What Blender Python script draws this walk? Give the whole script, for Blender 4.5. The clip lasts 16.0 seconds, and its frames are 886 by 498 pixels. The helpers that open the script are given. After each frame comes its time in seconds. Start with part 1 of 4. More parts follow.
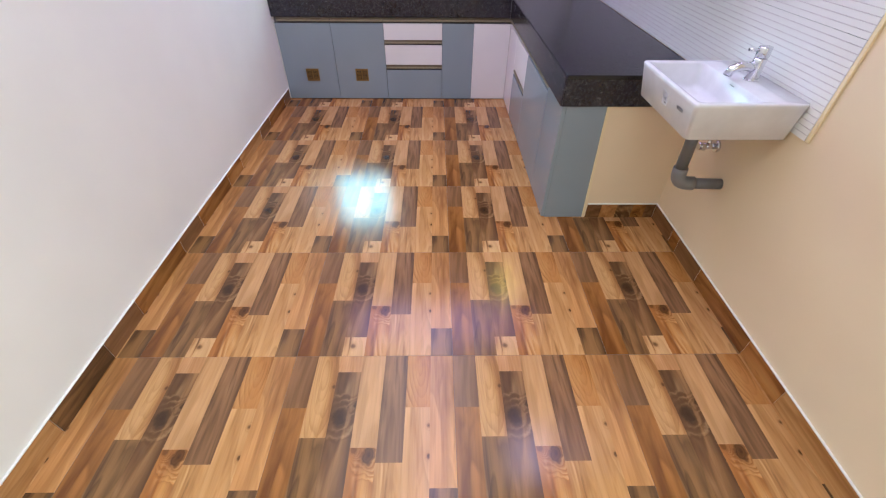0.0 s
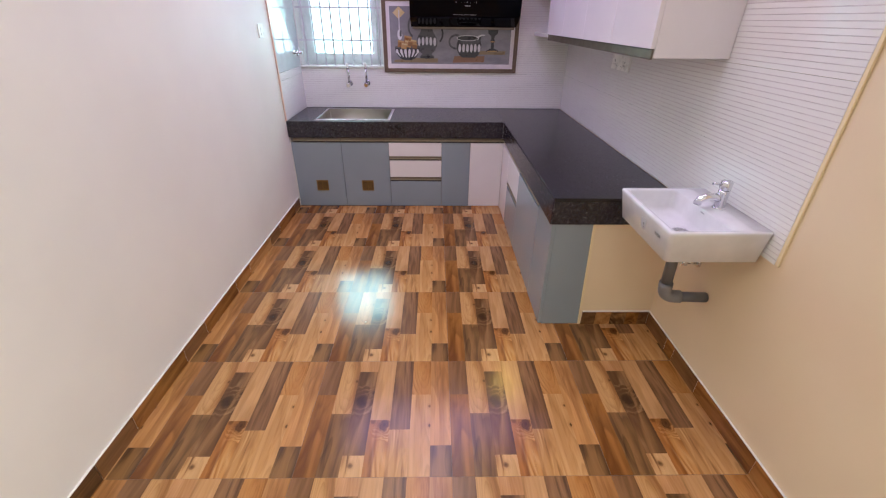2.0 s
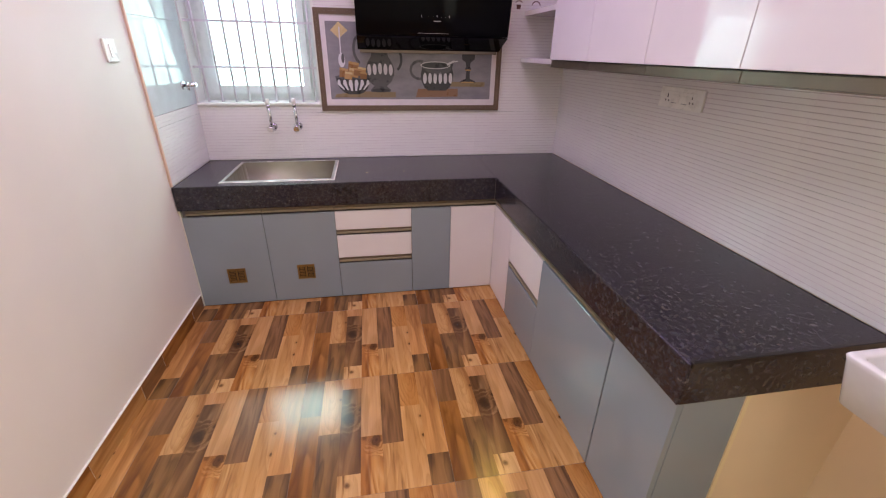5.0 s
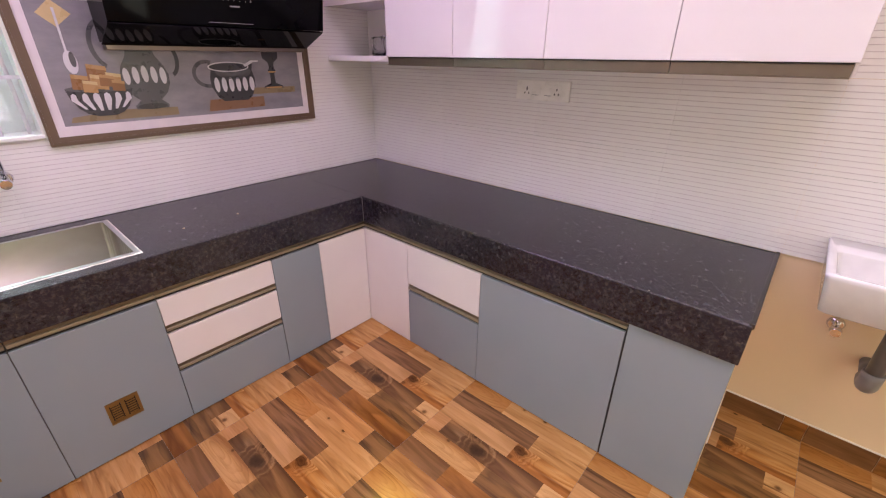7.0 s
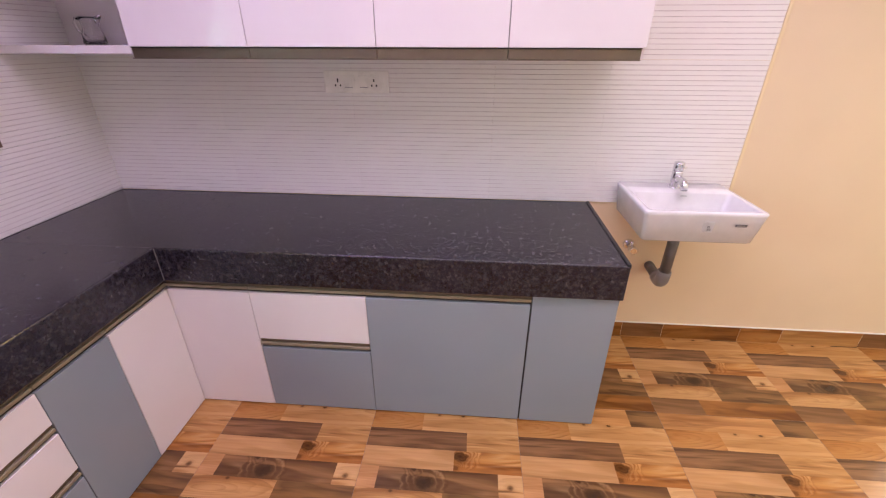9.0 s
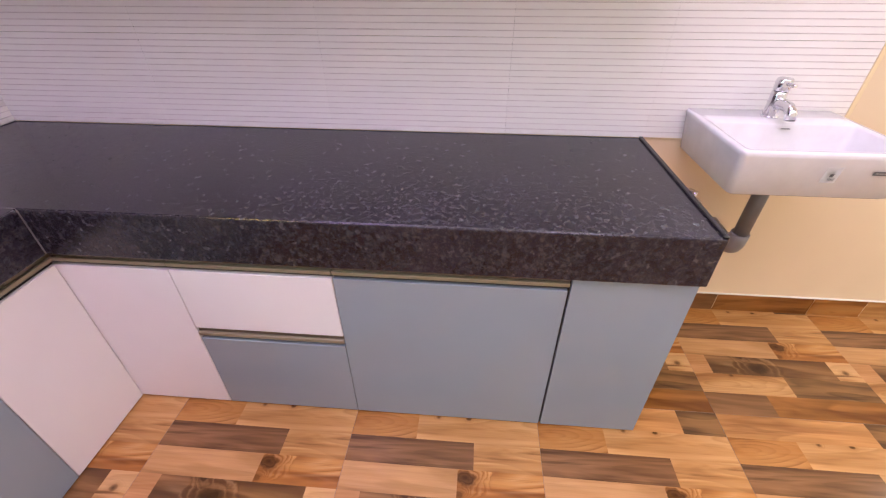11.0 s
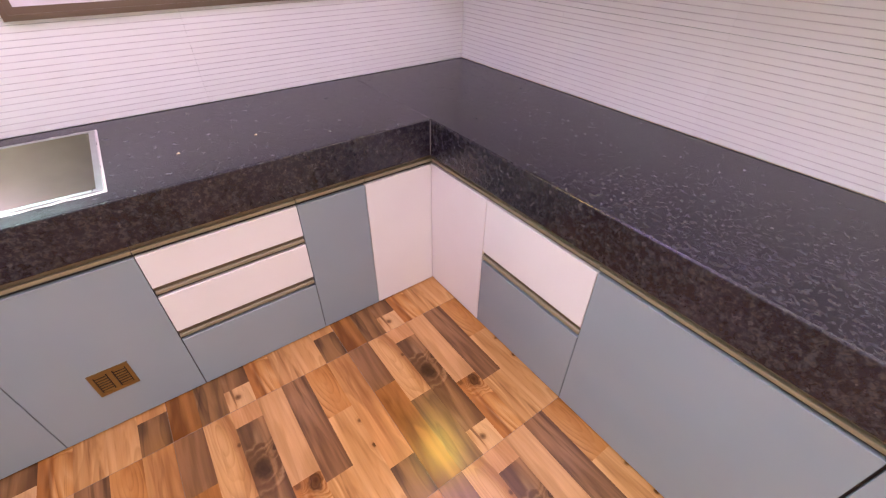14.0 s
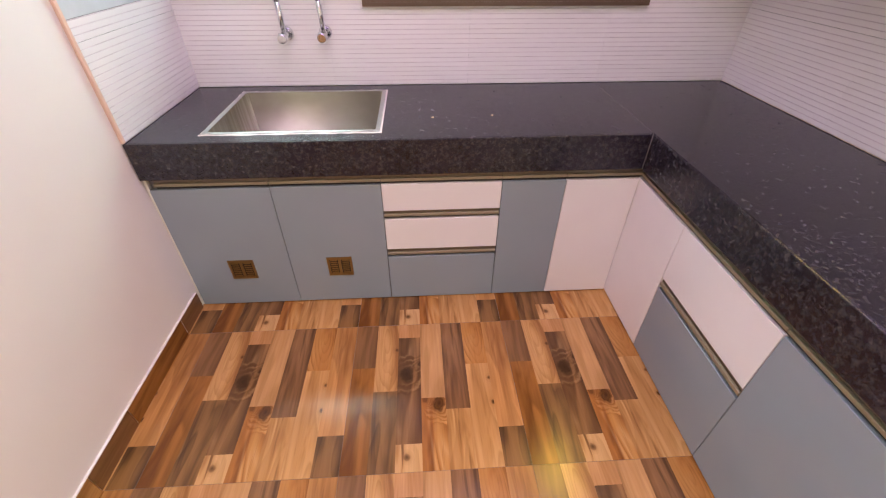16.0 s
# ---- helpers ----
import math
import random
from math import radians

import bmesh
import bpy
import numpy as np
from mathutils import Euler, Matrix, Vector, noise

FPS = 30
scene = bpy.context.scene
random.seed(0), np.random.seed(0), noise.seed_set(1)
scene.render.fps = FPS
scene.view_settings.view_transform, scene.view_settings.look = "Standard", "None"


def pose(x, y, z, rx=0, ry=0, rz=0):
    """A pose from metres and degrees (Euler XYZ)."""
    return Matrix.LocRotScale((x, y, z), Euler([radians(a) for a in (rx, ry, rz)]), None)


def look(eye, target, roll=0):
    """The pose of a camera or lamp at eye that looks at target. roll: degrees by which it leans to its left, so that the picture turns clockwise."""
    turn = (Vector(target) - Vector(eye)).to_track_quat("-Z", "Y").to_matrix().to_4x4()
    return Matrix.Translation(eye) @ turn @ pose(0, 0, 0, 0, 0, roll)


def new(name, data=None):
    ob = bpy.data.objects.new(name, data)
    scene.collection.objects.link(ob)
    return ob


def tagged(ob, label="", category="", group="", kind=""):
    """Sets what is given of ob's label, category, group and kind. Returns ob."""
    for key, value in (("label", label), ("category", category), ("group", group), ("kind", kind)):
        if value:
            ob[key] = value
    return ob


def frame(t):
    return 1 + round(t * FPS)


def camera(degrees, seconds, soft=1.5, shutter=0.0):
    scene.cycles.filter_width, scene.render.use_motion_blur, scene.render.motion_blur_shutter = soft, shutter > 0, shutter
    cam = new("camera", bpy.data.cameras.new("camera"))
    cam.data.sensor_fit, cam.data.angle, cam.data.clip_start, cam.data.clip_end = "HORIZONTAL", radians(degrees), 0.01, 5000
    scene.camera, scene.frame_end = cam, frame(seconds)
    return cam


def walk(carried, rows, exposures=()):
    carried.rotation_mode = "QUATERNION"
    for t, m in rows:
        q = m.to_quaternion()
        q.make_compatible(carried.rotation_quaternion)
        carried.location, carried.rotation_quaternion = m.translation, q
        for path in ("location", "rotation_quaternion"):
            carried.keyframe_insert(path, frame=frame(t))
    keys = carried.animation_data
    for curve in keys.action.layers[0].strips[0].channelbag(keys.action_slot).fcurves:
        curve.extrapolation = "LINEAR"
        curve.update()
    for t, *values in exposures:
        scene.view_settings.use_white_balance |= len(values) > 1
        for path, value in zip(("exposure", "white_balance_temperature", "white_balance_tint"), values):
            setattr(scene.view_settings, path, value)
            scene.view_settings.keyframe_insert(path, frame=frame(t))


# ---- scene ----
cam = camera(93.8, 16.0, soft=1.2)
PATH = [
    (0, (1.237, -4.11, 1.367), (1.267, -2.606, 0.049), 0.6),
    (0.5, (1.237, -4.121, 1.404), (1.266, -2.583, 0.126), 0.6),
    (1, (1.236, -4.137, 1.455), (1.265, -2.53, 0.266), 0.6),
    (1.5, (1.228, -4.152, 1.491), (1.261, -2.468, 0.413), 0.7),
    (2, (1.235, -4.119, 1.502), (1.269, -2.371, 0.53), 0.6),
    (2.5, (1.205, -3.989, 1.489), (1.242, -2.204, 0.589), 0.5),
    (3, (1.129, -3.795, 1.488), (1.173, -1.993, 0.621), 0.5),
    (3.5, (1.127, -3.586, 1.471), (1.179, -1.779, 0.614), 0.5),
    (3.7, (1.161, -3.489, 1.477), (1.22, -1.683, 0.618), 0.5),
    (5.8, (0.864, -2.727, 1.411), (1.521, -1.043, 0.554), 0.8),
    (6, (0.788, -2.675, 1.42), (1.55, -1.038, 0.56), 0.6),
    (6.5, (0.565, -2.517, 1.447), (1.645, -1.072, 0.583), 0.6),
    (7, (0.55, -2.271, 1.412), (1.911, -1.075, 0.565), 0.5),
    (7.5, (0.54, -2.031, 1.456), (2.116, -1.16, 0.586), 0.0),
    (8, (0.542, -1.868, 1.472), (2.254, -1.312, 0.602), -0.2),
    (8.5, (0.532, -1.776, 1.439), (2.322, -1.51, 0.589), 0.1),
    (8.7, (0.533, -1.769, 1.435), (2.332, -1.579, 0.582), 0.1),
    (10.8, (0.982, -1.732, 1.265), (2.628, -1.626, 0.135), 0.0),
    (11, (1.004, -1.733, 1.259), (2.632, -1.597, 0.105), -0.1),
    (11.5, (1.005, -1.739, 1.266), (2.594, -1.507, 0.076), 0.0),
    (12, (0.996, -1.751, 1.279), (2.543, -1.374, 0.069), 0.4),
    (12.5, (0.958, -1.807, 1.296), (2.431, -1.217, 0.08), 0.6),
    (13, (0.928, -1.84, 1.312), (2.269, -1.016, 0.077), 0.9),
    (13.5, (0.955, -1.814, 1.301), (2.113, -0.74, 0.073), 0.8),
    (14, (0.996, -1.798, 1.295), (1.927, -0.528, 0.061), 0.6),
    (14.5, (1.034, -1.792, 1.289), (1.708, -0.369, 0.056), -0.4),
    (15, (1.001, -1.814, 1.305), (1.46, -0.312, 0.066), -0.0),
    (15.5, (0.976, -1.881, 1.329), (1.231, -0.334, 0.087), 0.1),
    (16, (0.977, -1.966, 1.324), (1.076, -0.389, 0.098), 0.3),
]
walk(cam, [(t, look(eye, target, roll)) for t, eye, target, roll in PATH],
     [(0.0, 0.13, 5400, -2), (1.0, 0.03, 5550, 0), (2.0, -0.13, 6000, 2), (3.5, -0.18, 6350, 6), (6.0, 0.08, 6850, 3), (7.0, 0.29, 6850, 6),
      (7.5, 0.49, 6900, 8), (8.0, 0.44, 6900, 8), (8.5, 0.24, 6750, 10), (11.0, 0.50, 6450, 8), (12.5, 0.60, 6250, 8), (13.5, 0.76, 6300, 6),
      (14.0, 0.70, 6600, 6), (14.5, 0.61, 7200, 7), (15.0, 0.50, 7300, 8), (16.0, 0.32, 7000, 6)])

# ---- world and light ----
world = bpy.data.worlds.new("world")
scene.world = world
world.use_nodes = True
wn = world.node_tree
sky = wn.nodes.new("ShaderNodeTexSky")
sky.sky_type = "NISHITA"
sky.sun_disc = False
sky.sun_elevation = radians(48)
sky.sun_rotation = radians(150)
wn.links.new(sky.outputs[0], wn.nodes["Background"].inputs[0])
wn.nodes["Background"].inputs[1].default_value = 0.1


def area(name, loc, target, sx, sy, watts, colour, spread=180):
    d = bpy.data.lights.new(name, "AREA")
    d.shape, d.size, d.size_y, d.energy, d.color = "RECTANGLE", sx, sy, watts, colour
    d.spread = radians(spread)
    ob = new(name, d)
    ob.matrix_world = look(loc, target)
    return ob


# stands in for bounced ceiling light, its source unseen
area("kitchen_ceiling_fill", (0.95, -1.75, 2.70), (0.95, -1.75, 0), 1.5, 2.4, 15, (1.0, 0.84, 0.91), 140)
area("lilac_back_cove_lamp", (1.20, -0.85, 2.695), (1.20, -0.85, 0), 2.0, 0.60, 14, (0.56, 0.30, 1.0))
area("lilac_centre_strip_lamp", (1.20, -2.05, 2.695), (1.20, -2.05, 0), 0.32, 1.8, 6, (0.66, 0.38, 1.0))
area("basin_spot_lamp", (2.12, -2.42, 2.695), (2.06, -2.42, 0), 0.45, 0.45, 2.6, (0.88, 0.68, 1.0), 110)
area("window_daylight", (0.385, 0.024, 1.445), (0.70, -2.2, 0.35), 0.60, 0.54, 4.4, (0.66, 0.97, 1.0), 92)
# added soft fill near the walk's start, no known fixture
area("entrance_ceiling_fill", (0.95, -4.30, 2.70), (0.95, -4.30, 0), 1.3, 2.0, 15, (1.0, 0.95, 0.86), 110)
# added fill that brightens the left wall through an invented opening
area("opening_fill_lamp", (2.425, -4.84, 1.04), (0.0, -4.1, 0.60), 0.84, 1.9, 19, (1.0, 0.99, 0.91), 150)
area("corner_spot_lamp", (2.22, -0.26, 2.66), (1.6, -1.0, 0), 0.36, 0.36, 8, (1.0, 0.68, 0.12))

# ---- materials ----


class Mat:
    def __init__(self, name):
        self.m = bpy.data.materials.new(name)
        self.m.use_nodes = True
        self.t = self.m.node_tree
        self.b = self.t.nodes["Principled BSDF"]

    def node(self, kind, **values):
        n = self.t.nodes.new(kind)
        for k, v in values.items():
            n.inputs[k.replace("_", " ")].default_value = v
        return n

    def link(self, a, b):
        self.t.links.new(a, b)

    def coords(self, scale=(1, 1, 1), offset=(0, 0, 0)):
        c = self.t.nodes.new("ShaderNodeTexCoord")
        m = self.t.nodes.new("ShaderNodeMapping")
        m.inputs["Scale"].default_value = scale
        m.inputs["Location"].default_value = offset
        self.link(c.outputs["Object"], m.inputs["Vector"])
        return m.outputs[0]

    def noise(self, vec, scale, detail=4, rough=0.55, distortion=0.0):
        n = self.node("ShaderNodeTexNoise", Scale=scale, Detail=detail, Roughness=rough, Distortion=distortion)
        self.link(vec, n.inputs["Vector"])
        return n.outputs[0]

    def ramp(self, fac, stops):
        r = self.t.nodes.new("ShaderNodeValToRGB")
        while len(r.color_ramp.elements) < len(stops):
            r.color_ramp.elements.new(0.5)
        for e, (p, c) in zip(r.color_ramp.elements, stops):
            e.position = p
            e.color = (c, c, c, 1) if isinstance(c, (int, float)) else (*c, 1)
        self.link(fac, r.inputs[0])
        return r.outputs[0]

    def mix(self, fac, a, b, mode="MIX"):
        n = self.t.nodes.new("ShaderNodeMix")
        n.data_type, n.blend_type = "RGBA", mode
        for s, v in ((n.inputs[0], fac), (n.inputs[6], a), (n.inputs[7], b)):
            if isinstance(v, (int, float)):
                s.default_value = v
            elif isinstance(v, tuple):
                s.default_value = (*v, 1)
            else:
                self.link(v, s)
        return n.outputs[2]

    def bump(self, height, strength=0.2, distance=0.002):
        n = self.node("ShaderNodeBump", Strength=strength, Distance=distance)
        self.link(height, n.inputs["Height"])
        self.link(n.outputs[0], self.b.inputs["Normal"])

    def base(self, v):
        if isinstance(v, tuple):
            self.b.inputs["Base Color"].default_value = (*v, 1)
        else:
            self.link(v, self.b.inputs["Base Color"])

    def put(self, rough=None, metal=None, spec=None, coat=None):
        for key, v in (("Roughness", rough), ("Metallic", metal), ("Specular IOR Level", spec), ("Coat Weight", coat)):
            if v is None:
                continue
            if isinstance(v, (int, float)):
                self.b.inputs[key].default_value = v
            else:
                self.link(v, self.b.inputs[key])
        return self.m


def paint(name, colour, rough=0.5, var=0.06, bump=0.06):
    k = Mat(name)
    v = k.coords()
    big = k.ramp(k.noise(v, 1.7, 3), [(0.35, 1 - var), (0.65, 1.0)])
    k.base(k.mix(1.0, colour, big, "MULTIPLY"))
    k.bump(k.noise(v, 160, 3), bump, 0.001)
    return k.put(rough=rough)


def laminate(name, colour, rough=0.075):
    k = Mat(name)
    v = k.coords((1, 1, 1))
    big = k.ramp(k.noise(v, 3.0, 3), [(0.3, 0.95), (0.7, 1.0)])
    k.base(k.mix(1.0, colour, big, "MULTIPLY"))
    k.bump(k.noise(v, 5.0, 2), 0.03, 0.002)
    return k.put(rough=k.ramp(k.noise(v, 9, 4), [(0.3, rough * 0.8), (0.75, rough * 1.35)]))


def plain(name, colour, rough=0.4, metal=0.0):
    k = Mat(name)
    v = k.coords()
    k.base(k.mix(1.0, colour, k.ramp(k.noise(v, 14, 3), [(0.3, 0.9), (0.7, 1.0)]), "MULTIPLY"))
    return k.put(rough=k.ramp(k.noise(v, 22, 4), [(0.3, rough * 0.8), (0.75, min(1, rough * 1.25))]), metal=metal)


def wood(name, light, mid, dark, seed, lines=7, figure=0.5, eye=None, knots=(), crack=0.4, pale=None, side=0.0):
    """A printed plank: grain contours that wrap round an eye (x, y, stretch) and knots (x, y, radius, depth)."""
    k = Mat(name)
    off = (seed * 1.73, seed * 0.61, seed * 0.37)

    def calc(op, a, b=None):
        n = k.t.nodes.new("ShaderNodeMath")
        n.operation = op
        for s, v in zip(n.inputs, (a, b)):
            if v is None:
                continue
            if isinstance(v, (int, float)):
                s.default_value = v
            else:
                k.link(v, s)
        return n.outputs[0]

    def reach(x, y, sx, sy):
        ln = k.t.nodes.new("ShaderNodeVectorMath")
        ln.operation = "LENGTH"
        c = k.coords((sx, sy, 0.0), (-x * sx, -y * sy, 0))
        k.link(c, ln.inputs[0])
        return ln.outputs["Value"]

    g = k.noise(k.coords((1, 0.16, 1), off), 12, 1.5, 0.4, 0.5)
    if eye:
        g = calc("ADD", calc("MULTIPLY", g, 1.2), calc("MULTIPLY", reach(eye[0], eye[1], 1, eye[2]), 16.0))
    hearts = []
    for x, y, r, depth in knots:
        d = calc("ADD", reach(x, y, 1, 0.8), calc("MULTIPLY", calc("SUBTRACT", k.noise(k.coords(), 30, 2), 0.5), r * 1.3))
        g = calc("ADD", g, k.ramp(d, [(0.0, 1.0), (r * 1.2, 0.55), (r * 3.2, 0.0)]))
        hearts.append((k.ramp(d, [(0.0, depth), (r * 0.55, depth * 0.75), (r * 0.8, depth * 0.9), (r * 1.25, 0.0)]),
                       k.ramp(d, [(0.0, depth * 0.7), (r * 2.8, 0.0)])))
    f = calc("FRACT", calc("MULTIPLY", g, float(lines)))
    rise = k.ramp(f, [(0.0, 0.0), (0.55, 0.28), (0.90, 1.0), (1.0, 0.0)])
    part_fade = k.noise(k.coords((1, 0.3, 1), off), 13, 2)
    tone = k.noise(k.coords((1, 0.12, 1), off), 15, 3, 0.5, 1.2)
    col = k.ramp(tone, [(0.33, dark), (0.47, mid), (0.62, light)])
    if side:
        across = k.noise(k.coords((1, 0.05, 1), (off[1], off[0], off[2])), 24, 1)
        col = k.mix(calc("MULTIPLY", k.ramp(across, [(0.50, 0.0), (0.62, 1.0)]), side), col, tuple(min(0.8, c * 1.55) for c in light))
    col = k.mix(calc("MULTIPLY", rise, k.ramp(part_fade, [(0.36, figure * 0.25), (0.62, figure)])), col, tuple(c * 0.8 for c in dark))
    if pale:
        glow = k.ramp(f, [(0.02, 0.0), (0.25, 1.0), (0.55, 0.0)])
        col = k.mix(calc("MULTIPLY", glow, k.ramp(part_fade, [(0.46, 0.0), (0.64, 0.55)])), col, pale)
    fine = k.noise(k.coords((1, 0.03, 1), off), 150, 3, 0.6)
    col = k.mix(1.0, col, k.ramp(fine, [(0.32, 0.87), (0.62, 1.0)]), "MULTIPLY")
    split = k.noise(k.coords((1, 0.05, 1), (off[2] + 3.1, off[0], off[1])), 34, 3, 0.55, 1.4)
    col = k.mix(k.ramp(split, [(0.63, 0.0), (0.71, crack)]), col, tuple(c * 0.42 for c in dark))
    for heart, ring in hearts:
        col = k.mix(ring, col, tuple(c * 0.8 for c in dark))
        col = k.mix(heart, col, tuple(c * 0.28 for c in dark))
    k.base(col)
    k.bump(k.noise(k.coords(), 7, 2), 0.012, 0.002)
    return k.put(rough=k.ramp(k.noise(k.coords(), 30, 4), [(0.3, 0.15), (0.8, 0.22)]), spec=0.42)


def spot(strip, across, down):
    """A place on the tile's print, in the tile's own coordinates."""
    return (strip + across) * 0.6 / 7 - 0.3, 0.3 - down


# wood prints of the floor tile
W_BROWN = wood("print_brown", (0.230, 0.112, 0.043), (0.169, 0.081, 0.030), (0.119, 0.054, 0.021), 1, 5, 0.25, crack=0.25)
W_RED = wood("print_red_brown", (0.329, 0.143, 0.036), (0.257, 0.105, 0.023), (0.146, 0.051, 0.011), 2, 6, 0.55, crack=0.85, side=0.25)
W_WHORL = wood("print_whorl", (0.507, 0.275, 0.103), (0.444, 0.228, 0.078), (0.267, 0.118, 0.035), 3, 5, 0.55, (*spot(1, 0.40, 0.09), 0.22),
               ((*spot(1, 0.93, 0.13), 0.006, 0.9),), 0.2)
W_DARK = wood("print_dark", (0.233, 0.117, 0.039), (0.118, 0.058, 0.022), (0.051, 0.027, 0.012), 4, 6, 0.55, crack=0.8, side=0.22)
W_UMBER = wood("print_umber", (0.276, 0.139, 0.049), (0.164, 0.078, 0.028), (0.083, 0.038, 0.014), 5, 4, 0.45, None,
               ((*spot(2, 0.40, 0.245), 0.022, 0.85), (*spot(2, 1.0, 0.20), 0.010, 0.7)), 0.4, (0.382, 0.225, 0.094))
W_PALE = wood("print_pale", (0.498, 0.255, 0.103), (0.444, 0.219, 0.085), (0.347, 0.161, 0.056), 6, 4, 0.2, crack=0.0)
W_STUB = wood("print_split", (0.569, 0.331, 0.137), (0.516, 0.283, 0.110), (0.320, 0.149, 0.050), 16, 5, 0.35, None,
              ((*spot(2, 0.42, 0.552), 0.008, 1.0),), 0.9)
W_BEIGE = wood("print_beige", (0.471, 0.255, 0.103), (0.414, 0.216, 0.081), (0.293, 0.146, 0.052), 7, 5, 0.35, crack=0.3, side=0.15)
W_KNOT = wood("print_knot", (0.471, 0.216, 0.056), (0.364, 0.141, 0.031), (0.179, 0.059, 0.012), 8, 6, 0.6, None,
              ((*spot(3, 0.72, 0.372), 0.020, 1.0), (*spot(3, 0.15, 0.352), 0.010, 0.6)), 0.7, (0.587, 0.338, 0.132))
W_TAUPE = wood("print_taupe", (0.267, 0.133, 0.053), (0.188, 0.091, 0.036), (0.100, 0.049, 0.020), 9, 5, 0.45, crack=0.5)
W_LIGHT = wood("print_light", (0.533, 0.295, 0.110), (0.462, 0.235, 0.078), (0.276, 0.122, 0.033), 10, 6, 0.55, crack=0.45, side=0.2)
W_BLOND = wood("print_blond", (0.525, 0.287, 0.106), (0.471, 0.240, 0.081), (0.302, 0.137, 0.039), 14, 5, 0.4, None,
               ((*spot(5, 0.95, 0.275), 0.004, 1.0), (*spot(5, 0.97, 0.375), 0.005, 1.0)), 0.35, None, 0.25)
W_AMBER = wood("print_amber", (0.471, 0.225, 0.066), (0.400, 0.174, 0.043), (0.209, 0.075, 0.016), 11, 5, 0.65, (*spot(5, 0.55, 0.045), 0.26), (), 0.3)
W_HONEY = wood("print_honey", (0.454, 0.228, 0.077), (0.391, 0.184, 0.058), (0.246, 0.103, 0.029), 12, 5, 0.4, crack=0.3, side=0.35)
GROUT = plain("grout", (0.20, 0.14, 0.10), 0.8)

WALL_CREAM = paint("cream_emulsion", (0.80, 0.775, 0.705), 0.55)
WALL_YELLOW = paint("yellow_emulsion", (0.83, 0.675, 0.455), 0.5)
CEIL = paint("ceiling_white", (0.85, 0.84, 0.82), 0.7)
TILE = Mat("white_ribbed_tile")
_v = TILE.coords()
_b = TILE.ramp(TILE.noise(_v, 2.5, 3), [(0.3, 0.96), (0.7, 1.0)])
TILE.base(TILE.mix(1.0, (0.83, 0.812, 0.785), _b, "MULTIPLY"))
TILE.bump(TILE.noise(TILE.coords((2, 2, 60)), 3.0, 3), 0.10, 0.002)
TILE = TILE.put(rough=0.12, spec=0.5)
TILE_SMOOTH = plain("smooth_white_tile", (0.60, 0.655, 0.66), 0.04)
TILE_SMOOTH.node_tree.nodes["Principled BSDF"].inputs["Specular IOR Level"].default_value = 0.22
# greyer tone, broken by noise, for the groove faces between ribs
TILE_GROOVE = Mat("tile_groove_line")
_f = TILE_GROOVE.ramp(TILE_GROOVE.noise(TILE_GROOVE.coords((14, 14, 60)), 1.2, 3), [(0.35, (0.56, 0.51, 0.51)), (0.62, (0.68, 0.63, 0.63))])
TILE_GROOVE.base(_f)
TILE_GROOVE = TILE_GROOVE.put(rough=0.35)
TRIM_PEACH = paint("peach_trim_paint", (0.72, 0.52, 0.39), 0.5)
TRIM_YELLOW = paint("pale_yellow_trim", (0.86, 0.72, 0.44), 0.45)
CAULK = paint("white_cement_line", (0.80, 0.76, 0.70), 0.7, 0.15, 0.3)

GREY = laminate("blue_grey_laminate", (0.272, 0.321, 0.361))
WHITE = laminate("white_laminate", (0.80, 0.765, 0.765), 0.05)
CARCASS = plain("carcass_board", (0.16, 0.15, 0.15), 0.5)
# near-black: the shade inside gaps and recesses, put into a colour
GAP_SHADE = plain("gap_shade", (0.015, 0.013, 0.012), 0.6)
BRONZE = plain("bronze_profile", (0.31, 0.268, 0.18), 0.45, 0.3)
# same bronze, darkened: shade of recesses and wall cabinet undersides in its colour
BRONZE_SHADED = plain("shaded_bronze_profile", (0.20, 0.165, 0.12), 0.4, 0.7)
BRASS = plain("antique_brass", (0.27, 0.170, 0.058), 0.42, 0.7)
BRASS_DARK = plain("antique_brass_slot", (0.030, 0.019, 0.010), 0.6, 0.3)


